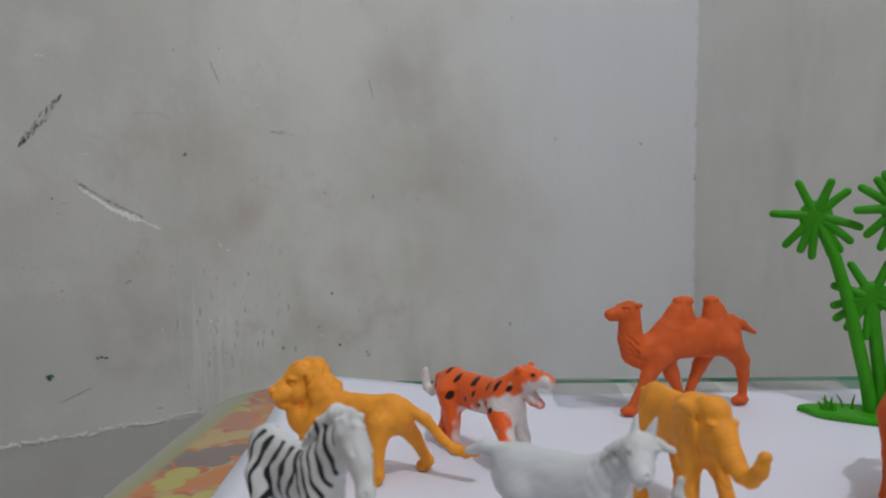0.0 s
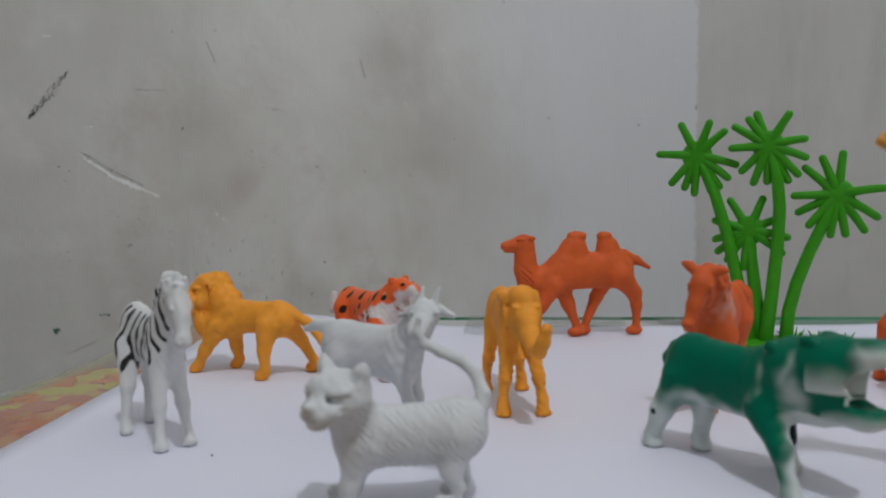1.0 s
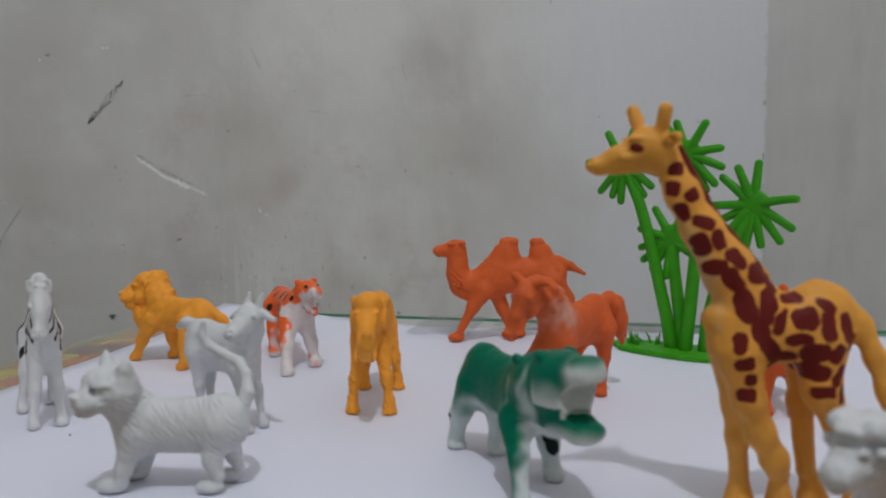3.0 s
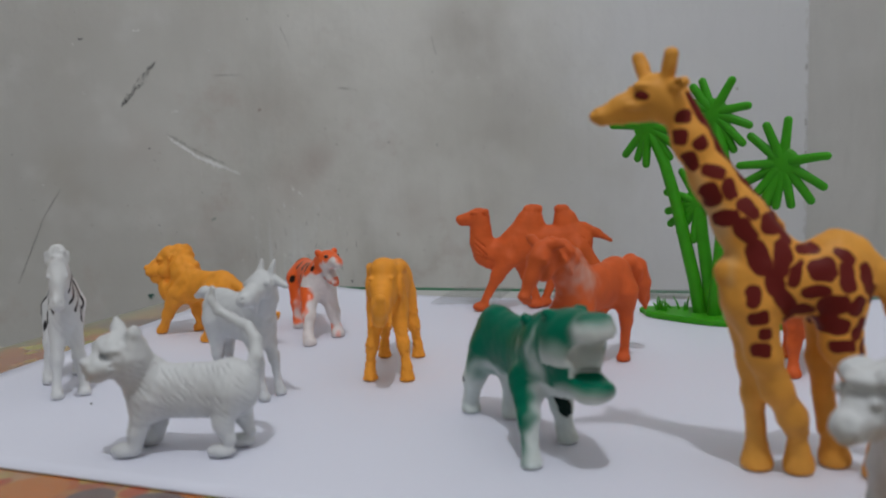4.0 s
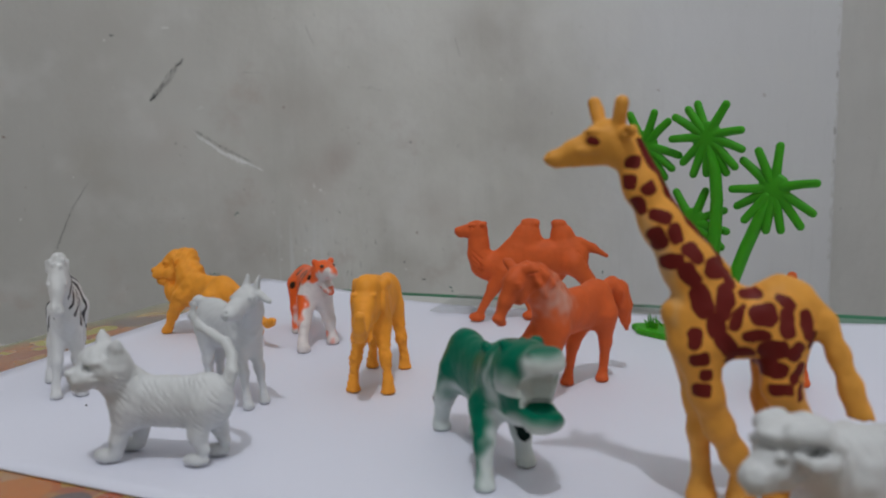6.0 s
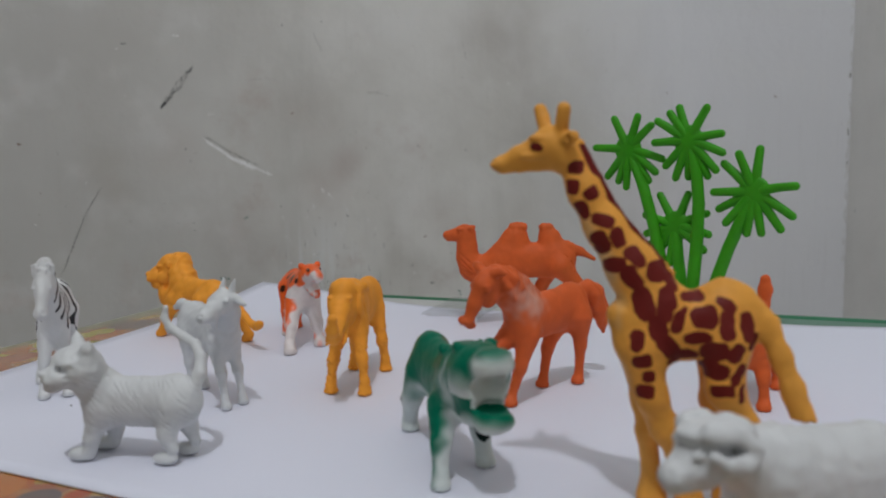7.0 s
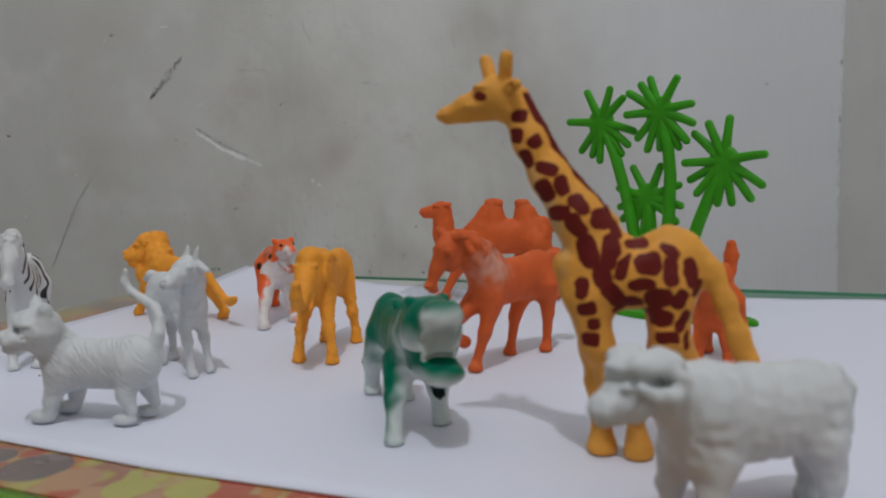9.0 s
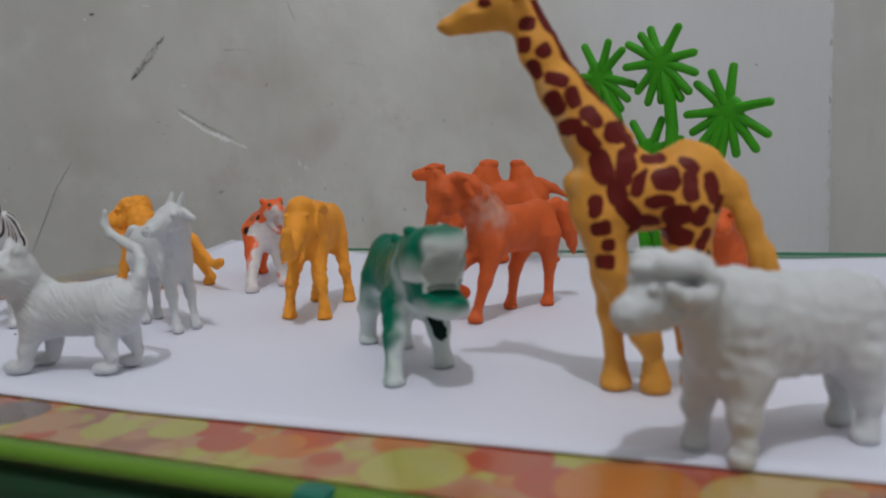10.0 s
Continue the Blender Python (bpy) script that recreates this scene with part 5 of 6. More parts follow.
def horse():
    g = Figure((-39, -13, 0), (36, 12, 52), 0.5)
    g.cap((-15, 0, 28.4), 7.8, (8, 0, 28.2), 8.0, 4, flat=0.66)
    g.ell((-17.0, 0, 29.6), (7.4, 5.6, 7.4), k=3).ell((10.5, 0, 28.5), (6.2, 5.4, 8.3), k=3)
    g.run((11, 0, 32, 6.8), (18.4, -0.4, 40.0, 5.2), (24.4, -0.8, 43.8, 4.0), k=3, flat=0.76)
    # the head hangs ahead of the neck, turned a little aside, with ears held out level
    g.ell((27.6, -1.2, 43.2), (4.2, 3.3, 4.0), k=1.4)
    g.ell((26.4, -1.6, 39.0), (3.4, 3.4, 4.4), k=1.5)
    g.run((29.4, -1.6, 42.0, 3.3), (31.3, -3.0, 36.6, 2.3), (32.6, -4.2, 32.2, 1.8), k=1.4, flat=0.95)
    g.ell((33.0, -4.5, 31.0), (2.3, 2.0, 1.7), k=0.7)
    g.ell((31.6, -4.6, 29.4), (1.9, 1.7, 1.2), k=0.6)
    g.run((35.6, -7.0, 30.0, 0.3), (31.4, -7.2, 30.2, 0.3), k=0.4, cut=True)
    for s in (-1, 1):
        g.run((26.8, -1.0 + 2.6 * s, 46.2, 1.7), (26.2, -1.0 + 4.6 * s, 47.2 - 0.5 * s, 1.5), (26.0, -1.0 + 6.2 * s, 47.4 - 1.0 * s, 0.9), k=0.6)
        g.ell((30.0, -1.6 + 2.9 * s, 41.0), (1.1, 0.9, 0.9), k=0.4)
        g.ell((30.2, -1.6 + 2.8 * s, 42.4), (1.5, 1.0, 0.7), k=0.6)
        g.ell((34.8, -4.6 + 1.4 * s, 31.8), (0.6, 0.5, 0.5), k=0.3, cut=True)
    g.run((4, 0, 36.6, 1.6), (11, 0.2, 41.0, 2.2), (17.5, 0, 44.6, 2.2), (23.4, -0.6, 46.2, 1.8), (28.0, -1.2, 45.6, 1.3), k=1.8)
    # strands of the mane fall back along the left of the neck
    for x0, z0, x1, z1, r0 in ((22.0, 46.0, 14.6, 39.6, 1.4), (20.4, 43.6, 11.0, 36.2, 1.4), (18.8, 41.2, 10.2, 32.6, 1.3), (18.0, 38.8, 12.0, 30.6, 1.1), (24.0, 44.4, 19.2, 36.6, 1.0)):
        g.run((x0, 1.2, z0, r0), ((x0 + x1) / 2 + 0.6, 3.3, (z0 + z1) / 2 + 0.6, r0), (x1, 4.0, z1, r0 * 0.6), k=1.3)
    g.leg((11.5, 3.2, 24), (14.4, 1.8, 13), (16.4, -0.4, 0), (4.0, 2.0, 1.5), 2.6)
    g.run((11, -3.4, 24, 4.4), (19.5, -5.4, 18.5, 2.4), (23, -6.6, 15, 2.0), k=2.5).run((22.6, -6.6, 14.2, 1.8), (18.8, -6, 11, 1.6), k=1).cap((18.4, -6, 10.6), 1.7, (16.4, -5.8, 9.2), 2.3, 1.2)
    g.leg((-15, -3.4, 25), (-9.6, -4.6, 14), (-7.8, -5.2, 0), (5.0, 2.0, 1.5), 2.5)
    g.leg((-17.5, 3.4, 25), (-18.8, 3.2, 14.5), (-19.4, 2.0, 0), (5.0, 2.0, 1.5), 2.5)
    g.run((-21.5, 0.8, 33.6, 2.4), (-25, 1.8, 34.2, 2.8), (-28.0, 2.8, 31.6, 3.8), (-30.2, 3.4, 26.0, 3.6), (-31.8, 3.8, 20.4, 1.9), (-32.4, 4.0, 17.0, 0.6), k=1.0, flat=0.9)

    def hair(x, y, z):
        mane = 0.16 * np.sin(2.2 * x + 0.8 * z + y)
        tail = 0.30 * np.sin(2.3 * x + 0.9 * y - 0.35 * z)
        return np.where((z > 37) & (x > 4) & (x < 25), mane, np.where(x < -25, tail, 0)) + rough(x, y, z, 0.06, 3.2, 15)

    def worn(x, y, z):
        return np.minimum(6.5 - np.sqrt(((x - 12) / 1.3) ** 2 + (z - 36) ** 2), y - 0.5) * 0.42 + 0.8 * rough(x, y, z, 1.0, 4.0, 16) - 0.9

    g.relief(hair)
    return figure("horse_figurine", g, HORSE, (188, 277), 248, "orange plastic horse figurine with one raised foreleg and pale worn mane", worn)


def hippo():
    g = Figure((-32, -17, 0), (47, 16, 44), 0.45)
    g.cap((-10, 0.8, 23), 9.2, (8, 0, 22.4), 9.0, 4, flat=0.6)
    g.ell((-13, 1.0, 23.2), (7.4, 5.6, 9.2), k=3).ell((11, 0, 23), (7.2, 6.2, 9.0), k=4)
    g.ell((18.0, 0, 26.8), (8.6, 6.9, 8.4), k=6)
    # the upper head runs level to a broad blunt muzzle; the jaws stand wide open
    g.run((19, 0, 29.4, 6.8), (27, -0.4, 31.4, 6.0), (33, -0.7, 33.6, 4.6), k=4.0, flat=1.05)
    g.ell((36.2, -0.9, 34.8), (4.4, 5.3, 3.7), pitch=2, k=2)
    g.run((17, -0.2, 21.2, 6.2), (24, -0.6, 20.6, 4.2), (31.0, -0.6, 20.6, 2.8), k=2.0, flat=1.15)
    g.ell((35.0, -0.4, 20.2), (4.7, 5.2, 3.1), pitch=6, k=1.4)
    g.ell((27.6, -0.6, 26.6), (6.2, 5.9, 7.0), k=5.0)
    g.ell((45.0, -0.6, 28.2), (14.0, 12.0, 4.9), k=0.8, cut=True)
    g.ell((37.0, -0.6, 28.2), (6.6, 5.0, 4.9), k=1.0, cut=True)
    g.ell((35, -0.6, 23.8), (5.0, 4.2, 1.2), k=0.9, cut=True)
    g.run((41.2, -6, 32.6, 0.3), (41.6, -0.9, 33.0, 0.3), (41.2, 4.4, 32.6, 0.3), k=0.8, cut=True)
    for s in (-1, 1):
        g.ell((13.6, 5.4 * s, 34.2), (1.4, 1.2, 1.4), k=1.5)
        g.ell((23.0, 4.6 * s - 0.2, 37.0), (2.2, 1.4, 1.1), k=1.4)
        g.ell((36.4, 2.8 * s - 0.9, 37.4), (1.7, 1.4, 0.8), k=1.4)
    g.cap((12, -4.8, 18), 4.6, (19, -8.4, 10.5), 2.5, 3).cap((19, -8.4, 10.5), 2.4, (22, -9.8, 2.6), 2.0, 2).cap((22, -9.8, 2.8), 2.0, (22.6, -10, 1.0), 2.7, 1.2)
    g.cap((10, 5, 18), 4.8, (11, 6.4, 9.5), 2.7, 3).cap((11, 6.4, 9.5), 2.6, (12, 6.7, 2.6), 2.2, 2).cap((12, 6.7, 2.8), 2.2, (12.8, 6.7, 1.0), 2.9, 1.2)
    g.cap((-15, -1.6, 20), 5.0, (-19.6, -3.4, 11), 3.0, 3).cap((-19.6, -3.4, 11), 2.8, (-23.2, -3, 2.6), 2.2, 2).cap((-23.2, -3, 2.8), 2.2, (-22.8, -3, 1.0), 2.9, 1.2)
    g.cap((-13, 3.8, 20), 5.4, (-11.4, 4.4, 11), 2.8, 3).cap((-11.4, 4.4, 11), 2.6, (-12.8, 4.4, 2.6), 2.2, 2).cap((-12.8, 4.4, 2.8), 2.2, (-12.2, 4.4, 1.0), 2.9, 1.2)
    g.run((-18.6, 1, 28, 1.8), (-20.8, 1, 25, 1.4), (-21.2, 1, 20.5, 1.0), k=1.5)
    g.relief(lambda x, y, z: rough(x, y, z, 0.10, 3.0, 17))

    def coat(x, y, z):
        n = 1.6 * rough(x, y, z, 1.0, 11.0, 18) + 1.0 * rough(x, y, z, 1.0, 4.5, 19)
        v = np.minimum((z - 16.5) * 0.62 + n, 3.6 + 0.5 * n)
        # the cheek and throat are rubbed nearly white; soft streaks up the shoulder and over the brow mix wear with
        # painted gloss highlights
        fine = rough(x, y, z * 0.5, 1.0, 3.0, 33)
        v = v - 4.6 * np.exp(-((x - 21.0) / 5.0) ** 2 - ((z - 23.0) / 5.2) ** 2)
        for sx, sw, lo, hi in ((12.4, 2.2, 19, 33), (19.0, 2.0, 24, 36), (-17.5, 1.4, 17, 27)):
            v = v - (3.6 + 3.0 * fine) * np.exp(-((x - sx - 0.2 * (z - 28) + 0.4 * n) / sw) ** 2) * np.clip((z - lo) / 4, 0, 1) * np.clip((hi - z) / 4, 0, 1)
        # legs: the near ones streaked green on the outside, fading to pale feet
        v = v + np.clip((-8 - x) * 0.3, 0, 1.2)
        outer = -0.45 * (x - 11 - 0.55 * (19 - z)) - 0.89 * (y + 5.4 + 0.27 * (19 - z))
        v = np.where((x > 8) & (y < -3) & (z < 20), outer * 1.2 + n * 1.2 + (z - 5) * 0.22 - 0.8, v)
        v = np.where((x > 7) & (y > 2) & (z < 17), (z - 13) * 0.8 + n, v)
        # head: green above, pale muzzle front, mouth and cheeks
        top = np.maximum((z - 37.0) * 1.5, np.minimum((34.6 - x) * 1.0, (z - 29.6) * 0.8)) + 0.35 * n
        top = np.maximum(top, (y + 0.9) * 1.4 - 6.4 + np.minimum(0, z - 33))
        v = np.where((x > 24) & (z > 25.5), top, v)
        v = np.where((x > 27) & (z <= 25.5), (z - 20.4) * 1.6 + n * 0.5, v)
        inner = (x > 28) & (np.abs(y + 0.6) < 4.6) & (z > 23.4) & (z < 32.2)
        return np.where(inner, -3.4 + n * 0.4, v)

    def dark(x, y, z):
        d = np.sqrt((x - 13.6) ** 2 + ((z - 13.4) * 0.36) ** 2 + (y - 4.6 - 0.2 * (13 - z)) ** 2) - 2.3 + 0.5 * rough(x, y, z, 1.0, 1.6, 20)
        d = np.minimum(d, np.sqrt((x + 20) ** 2 + (z - 11) ** 2 + (y + 6.4) ** 2) - 0.9)
        return -d

    return figure("hippo_figurine", g, HIPPO, (176, 215), -48, "glossy green and white plastic hippo figurine with wide-open jaws", coat, dark)


def giraffe():
    g = Figure((-34, -13, 0), (49, 12, 100), 0.45)
    g.cap((8, 0.5, 43.8), 7.8, (-7, 0.5, 45.6), 8.0, 4, flat=0.80)
    g.ell((10.4, 0.4, 43.6), (7.4, 6.2, 9.2), k=3).ell((-7.5, 0.5, 47.0), (7.0, 6.0, 9.0), k=3)
    g.run((8, 0.2, 50, 7.2), (13.2, 0, 58.4, 5.5), (19.4, 0, 67.6, 4.1), (23.8, -0.4, 76, 3.5), (26.6, -0.8, 82.4, 3.1), k=3.2, flat=0.85)
    g.ell((15.6, 0.3, 47.2), (3.4, 4.2, 3.4), k=1.6)
    # head: domed skull, sloping nose, heavy jaw, splayed horns
    g.ell((30.6, -1.4, 86.4), (5.2, 4.4, 4.8), k=1.8)
    g.ell((28.8, -1.2, 84.4), (4.0, 4.0, 4.4), k=1.5)
    g.run((33.4, -1.5, 86.2, 3.4), (38.4, -1.8, 84.4, 2.2), (43.0, -2.0, 82.6, 1.7), k=1.6)
    g.ell((43.6, -2.0, 82.4), (1.9, 1.9, 1.5), k=0.8)
    g.run((32.6, -1.5, 82.8, 2.2), (38.4, -1.8, 81.9, 1.4), (42.6, -2.0, 81.3, 1.1), k=0.9)
    g.run((45.4, -0.2, 81.7, 0.3), (38.5, 0.6, 82.7, 0.3), k=0.3, cut=True)
    for s in (-1, 1):
        g.run((30.8 - 1.5 * s, -1.4 + 2.2 * s, 89.2, 1.7), (31.0 - 2.2 * s, -1.5 + 3.5 * s, 92.6, 1.45), (31.2 - 2.6 * s, -1.6 + 4.2 * s, 94.7, 1.55), k=0.8)
        g.run((28.0, -1.2 + 3.8 * s, 87.8, 1.6), (26.6, -1.2 + 6.0 * s, 88.6, 1.3), k=0.8)
        g.ell((27.8, -1.2 + 6.0 * s, 88.2), (0.9, 0.9, 0.7), k=0.4, cut=True)
        g.ell((34.6, -1.5 + 2.9 * s, 86.4), (1.7, 0.9, 1.1), k=0.5)
        g.ell((34.2, -1.5 + 2.8 * s, 88.3), (2.5, 1.2, 0.8), k=0.6)
        g.ell((35.8, -1.7 + 2.8 * s, 84.2), (2.6, 0.8, 0.8), k=0.8)
        g.ell((44.6, -2.0 + 1.1 * s, 83.2), (0.5, 0.5, 0.4), k=0.3, cut=True)
    g.run((4.5, 0, 57.0, 0.9), (9.0, 0, 62.2, 0.9), (16.4, 0, 71.0, 0.9), (20.8, -0.2, 79, 0.9), (24.8, -0.8, 87, 0.9), k=1)
    # forelegs cross: the straight one stands ahead, the other slants back behind it; all end in flared boots
    g.run((11.5, -2.8, 40, 5.0), (9.6, -3.4, 26, 2.9), (8.9, -3.8, 18, 2.4), (8.0, -4.8, 9, 2.3), k=2.5).cap((7.8, -4.9, 7.0), 2.4, (7.6, -5.2, 1.8), 3.7, 0.7)
    g.run((11, 3.0, 40, 5.0), (9.0, 3.0, 29, 3.5), (5.8, 2.0, 21, 3.1), (1.8, 0.8, 14, 2.9), (0.2, -0.6, 10, 2.5), k=2.5).cap((-0.2, -1.2, 7.2), 2.4, (-0.8, -2.0, 1.8), 3.6, 0.7)
    g.run((-7, -3, 42, 5.6), (-6.4, -4.6, 26, 2.8), (-8.4, -5.2, 9, 2.3), k=2.5).cap((-9.6, -5.6, 7), 2.4, (-10.4, -5.6, 1.8), 3.7, 0.7)
    g.run((-7.4, 3, 42, 6.0), (-7.2, 3.8, 31, 4.0), (-12.0, 3.4, 22, 3.0), (-16.4, 2.8, 10, 2.4), k=2.5).cap((-16.6, 2.8, 7), 2.5, (-16.8, 2.8, 1.8), 3.7, 0.7)
    g.run((-11.5, 1.4, 50.6, 3.2), (-16.2, 2.6, 45.6, 2.6), (-19.2, 4.0, 38.6, 2.2), (-21.8, 5.2, 31, 2.4), (-24.0, 6.2, 24.0, 2.9), k=2, flat=0.8)
    g.ell((-25.6, 6.6, 21.2), (9.0, 7.0, 3.4), pitch=8, k=0.3, cut=True)

    def grain(x, y, z):
        return rough(x, y, z, 0.10, 3.0, 21) + np.where(x < -16.5, 0.10 * np.sin(2.2 * x + 0.5 * z + 1.6 * y), 0) + 0.12 * np.exp(-((z - 4.6) / 0.7) ** 2)

    g.relief(grain)
    # each painted patch: centre along the body, height, half-length, half-width, slant
    neck = [(25.9, 81.4, 1.7, 1.5, 0), (26.8, 77.0, 1.5, 1.6, 0), (22.6, 75.7, 1.6, 1.4, 151), (24.5, 72.0, 2.1, 1.3, 61), (20.0, 69.6, 2.4, 1.4, 17), (20.5, 64.6, 2.7, 1.8, 67),
            (16.8, 65.8, 2.2, 1.5, 71), (17.4, 59.6, 2.3, 1.7, 161), (13.1, 61.5, 2.7, 1.6, 47), (13.8, 56.8, 2.7, 1.7, 52), (8.1, 58.1, 2.5, 2.2, 0), (5.1, 55.6, 2.5, 1.0, 62)]
    front = [(11.2, 51.0, 3.6, 2.1, 72), (6.2, 50.9, 3.9, 1.9, 97), (3.4, 47.3, 3.0, 1.2, 116), (12.7, 43.0, 2.2, 1.5, 99), (8.2, 45.6, 2.6, 2.0, 71), (5.8, 41.3, 3.1, 1.9, 51),
             (11.7, 38.2, 2.0, 1.5, 0), (10.0, 34.6, 1.5, 1.3, 0), (10.7, 31.0, 1.9, 1.6, 0), (2.4, 39.3, 3.3, 1.2, 0), (4.5, 37.5, 1.4, 0.7, 160)]
    rear = [(0.2, 52.2, 2.7, 1.0, 0), (-6.6, 50.8, 2.4, 1.1, 32), (-2.0, 48.0, 2.5, 2.4, 0), (-6.7, 46.4, 3.1, 1.6, 86), (-11.2, 46.0, 3.1, 1.6, 81), (-0.5, 43.4, 3.0, 1.3, 0), (-4.1, 40.4, 2.7, 2.0, 160),
            (-8.7, 40.3, 2.2, 1.6, 118), (-12.6, 42.6, 2.0, 0.9, 113), (-4.2, 36.1, 3.0, 1.8, 7), (-9.2, 35.3, 2.7, 1.1, 121), (-6.0, 31.5, 2.5, 1.4, 0), (-10.2, 30.8, 2.3, 0.7, 90)]

    def spots(x, y, z):
        u, w = x + 0.30 * rough(x, y, z, 1.0, 5.0, 22) + 0.16 * rough(x, y, z, 1.0, 2.2, 26), z + 0.30 * rough(x, y, z, 1.0, 4.0, 28) + 0.16 * rough(x, y, z, 1.0, 2.2, 30)
        u = np.where(y < 0, u + 1.4, u)
        v = np.full(x.shape, -9.0)
        for sx, sz, along_it, across, slant in neck + front + rear:
            c, t = math.cos(math.radians(slant)), math.sin(math.radians(slant))
            p, q = np.abs((u - sx) * c + (w - sz) * t) / (1.06 * along_it), np.abs((w - sz) * c - (u - sx) * t) / (1.08 * across)
            v = np.maximum(v, (1.0 - (p ** 3.2 + q ** 3.2) ** (1 / 3.2)) * min(along_it, across))
        v = np.minimum(v, np.abs(y) - 0.9)
        axis = np.interp(z, [50, 58.4, 67.6, 76, 82.4, 88], [8, 13.2, 19.4, 23.8, 26.6, 29.0])
        mane = np.minimum(1.5 - np.abs(y + 0.3), np.where((z > 60) & (z < 87), axis - np.interp(z, [58, 68, 82], [5.8, 4.2, 3.1]) - x, -2))
        eye = 1.0 - np.sqrt(((x - 34.8) / 1.9) ** 2 + (z - 86.3 - 0.2 * (x - 34.8)) ** 2 + (np.abs(y + 1.5) - 3.5) ** 2)
        return np.maximum(np.maximum(v, mane), eye)

    def faded(x, y, z):
        axis = np.interp(z, [40, 50, 57.4, 66, 75, 82], [17, 16.5, 19, 22.6, 26, 28.4])
        return np.where(z > 84, -9.0, 2.6 - 0.40 * np.abs(z - 60) ** 0.85 - 1.1 * np.abs(x - axis) + 0.9 * rough(x, y, z, 1.0, 6.0, 27))

    return figure("giraffe_figurine", g, GIRAFFE, (243.7, 198.3), 195, "tall yellow plastic giraffe figurine with dark maroon patches", spots, faded)


def sheep():
    g = Figure((-32, -15, 0), (46, 22, 45), 0.42)
    g.cap((-10, 0, 21.8), 9.2, (10, 0, 23.0), 10.0, 4, flat=0.78)
    g.ell((-13.5, 0, 21.8), (8, 7.0, 8.8), k=3).ell((12, 0.6, 23.0), (8.0, 7.6, 10.2), k=3)
    g.run((13, 0.8, 26, 7.2), (21, 1.8, 30, 5.6), k=3)
    # blunt face under a woolly brow that juts forward over the eyes
    g.ell((27.2, 2.4, 31.0), (5.6, 4.7, 5.2), k=1.6)
    g.run((30, 2.7, 30.0, 4.0), (34.0, 3.0, 28.6, 3.1), k=1.6)
    g.ell((34.8, 3.2, 28.4), (2.1, 2.7, 2.6), k=0.9)
    g.run((27.8, 2.5, 27.2, 2.5), (33.8, 3.1, 26.8, 1.6), k=1.0)
    g.ell((28.2, 2.8, 35.6), (5.6, 4.2, 2.0), pitch=4, k=1.4)
    g.ell((22.6, 2.2, 35.2), (4.6, 4.6, 2.8), k=1.4)
    g.run((37.6, 5.1, 27.8, 0.3), (33.6, 5.9, 27.4, 0.35), k=0.4, cut=True)
    for s in (-1, 1):
        # each horn sweeps back over the ear, then curls under to point forwards
        g.run((29.5, 2.8 + 3.6 * s, 36.4, 2.0), (25.0, 2.6 + 4.8 * s, 36.0, 2.1), (22.0, 2.6 + 5.6 * s, 33.4, 1.9), (24.0, 2.8 + 6.2 * s, 31.0, 1.7), (27.4, 3 + 6.2 * s, 31.6, 1.5), (30.2, 3 + 5.4 * s, 33.2, 1.0), k=0.4)
        g.ell((26.4, 2.8 + 5.4 * s, 33.8), (2.8, 1.6, 0.9), k=0.5, cut=True)
        g.ell((27.0, 2.8 + 5.0 * s, 28.4), (2.6, 1.8, 1.6), k=0.8, cut=True)
        g.ell((31.2, 2.8 + 3.2 * s, 32.6), (1.3, 0.8, 0.8), k=0.8)
        g.ell((32.2, 2.9 + 3.5 * s, 31.5), (1.2, 0.8, 0.6), k=0.3, cut=True)
        g.ell((37.0, 3.2 + 1.3 * s, 30.0), (0.6, 0.5, 0.5), k=0.3, cut=True)
    for x, y in ((12.6, 4.6), (14.8, -5.6), (-14.6, 5.0), (-17.6, -4.6)):
        g.cap((x * 0.92, y * 0.8, 15), 4.8, (x, y, 8.5), 2.7, 3).cap((x, y, 8.5), 2.4, (x, y, 3), 1.9, 2).cap((x, y, 3), 2.0, (x + 0.6, y, 1.2), 2.6, 1.2)
    g.run((-19.6, 0, 28.0, 1.8), (-21.6, 0, 24, 2.2), (-22.4, 0, 16, 1.7), k=1.2)

    def wool(x, y, z):
        lock = np.sin(1.05 * x + 0.35 * z + 1.9 * rough(x, y, z, 1.0, 11.0, 23)) + 0.6 * np.sin(1.7 * z - 0.5 * x + 1.5 * rough(x, y, z, 1.0, 6.0, 24))
        return np.where((z > 10) & (x < 18), 0.13 * lock + rough(x, y, z, 0.16, 3.2, 29), np.where(z > 34.2, rough(x, y, z, 0.2, 4.0, 31), rough(x, y, z, 0.16, 3.0, 25)))

    g.relief(wool)
    return figure("sheep_figurine", g, WHITE, (270, 173), 220, "white unpainted plastic ram figurine with woolly coat and curled horns")


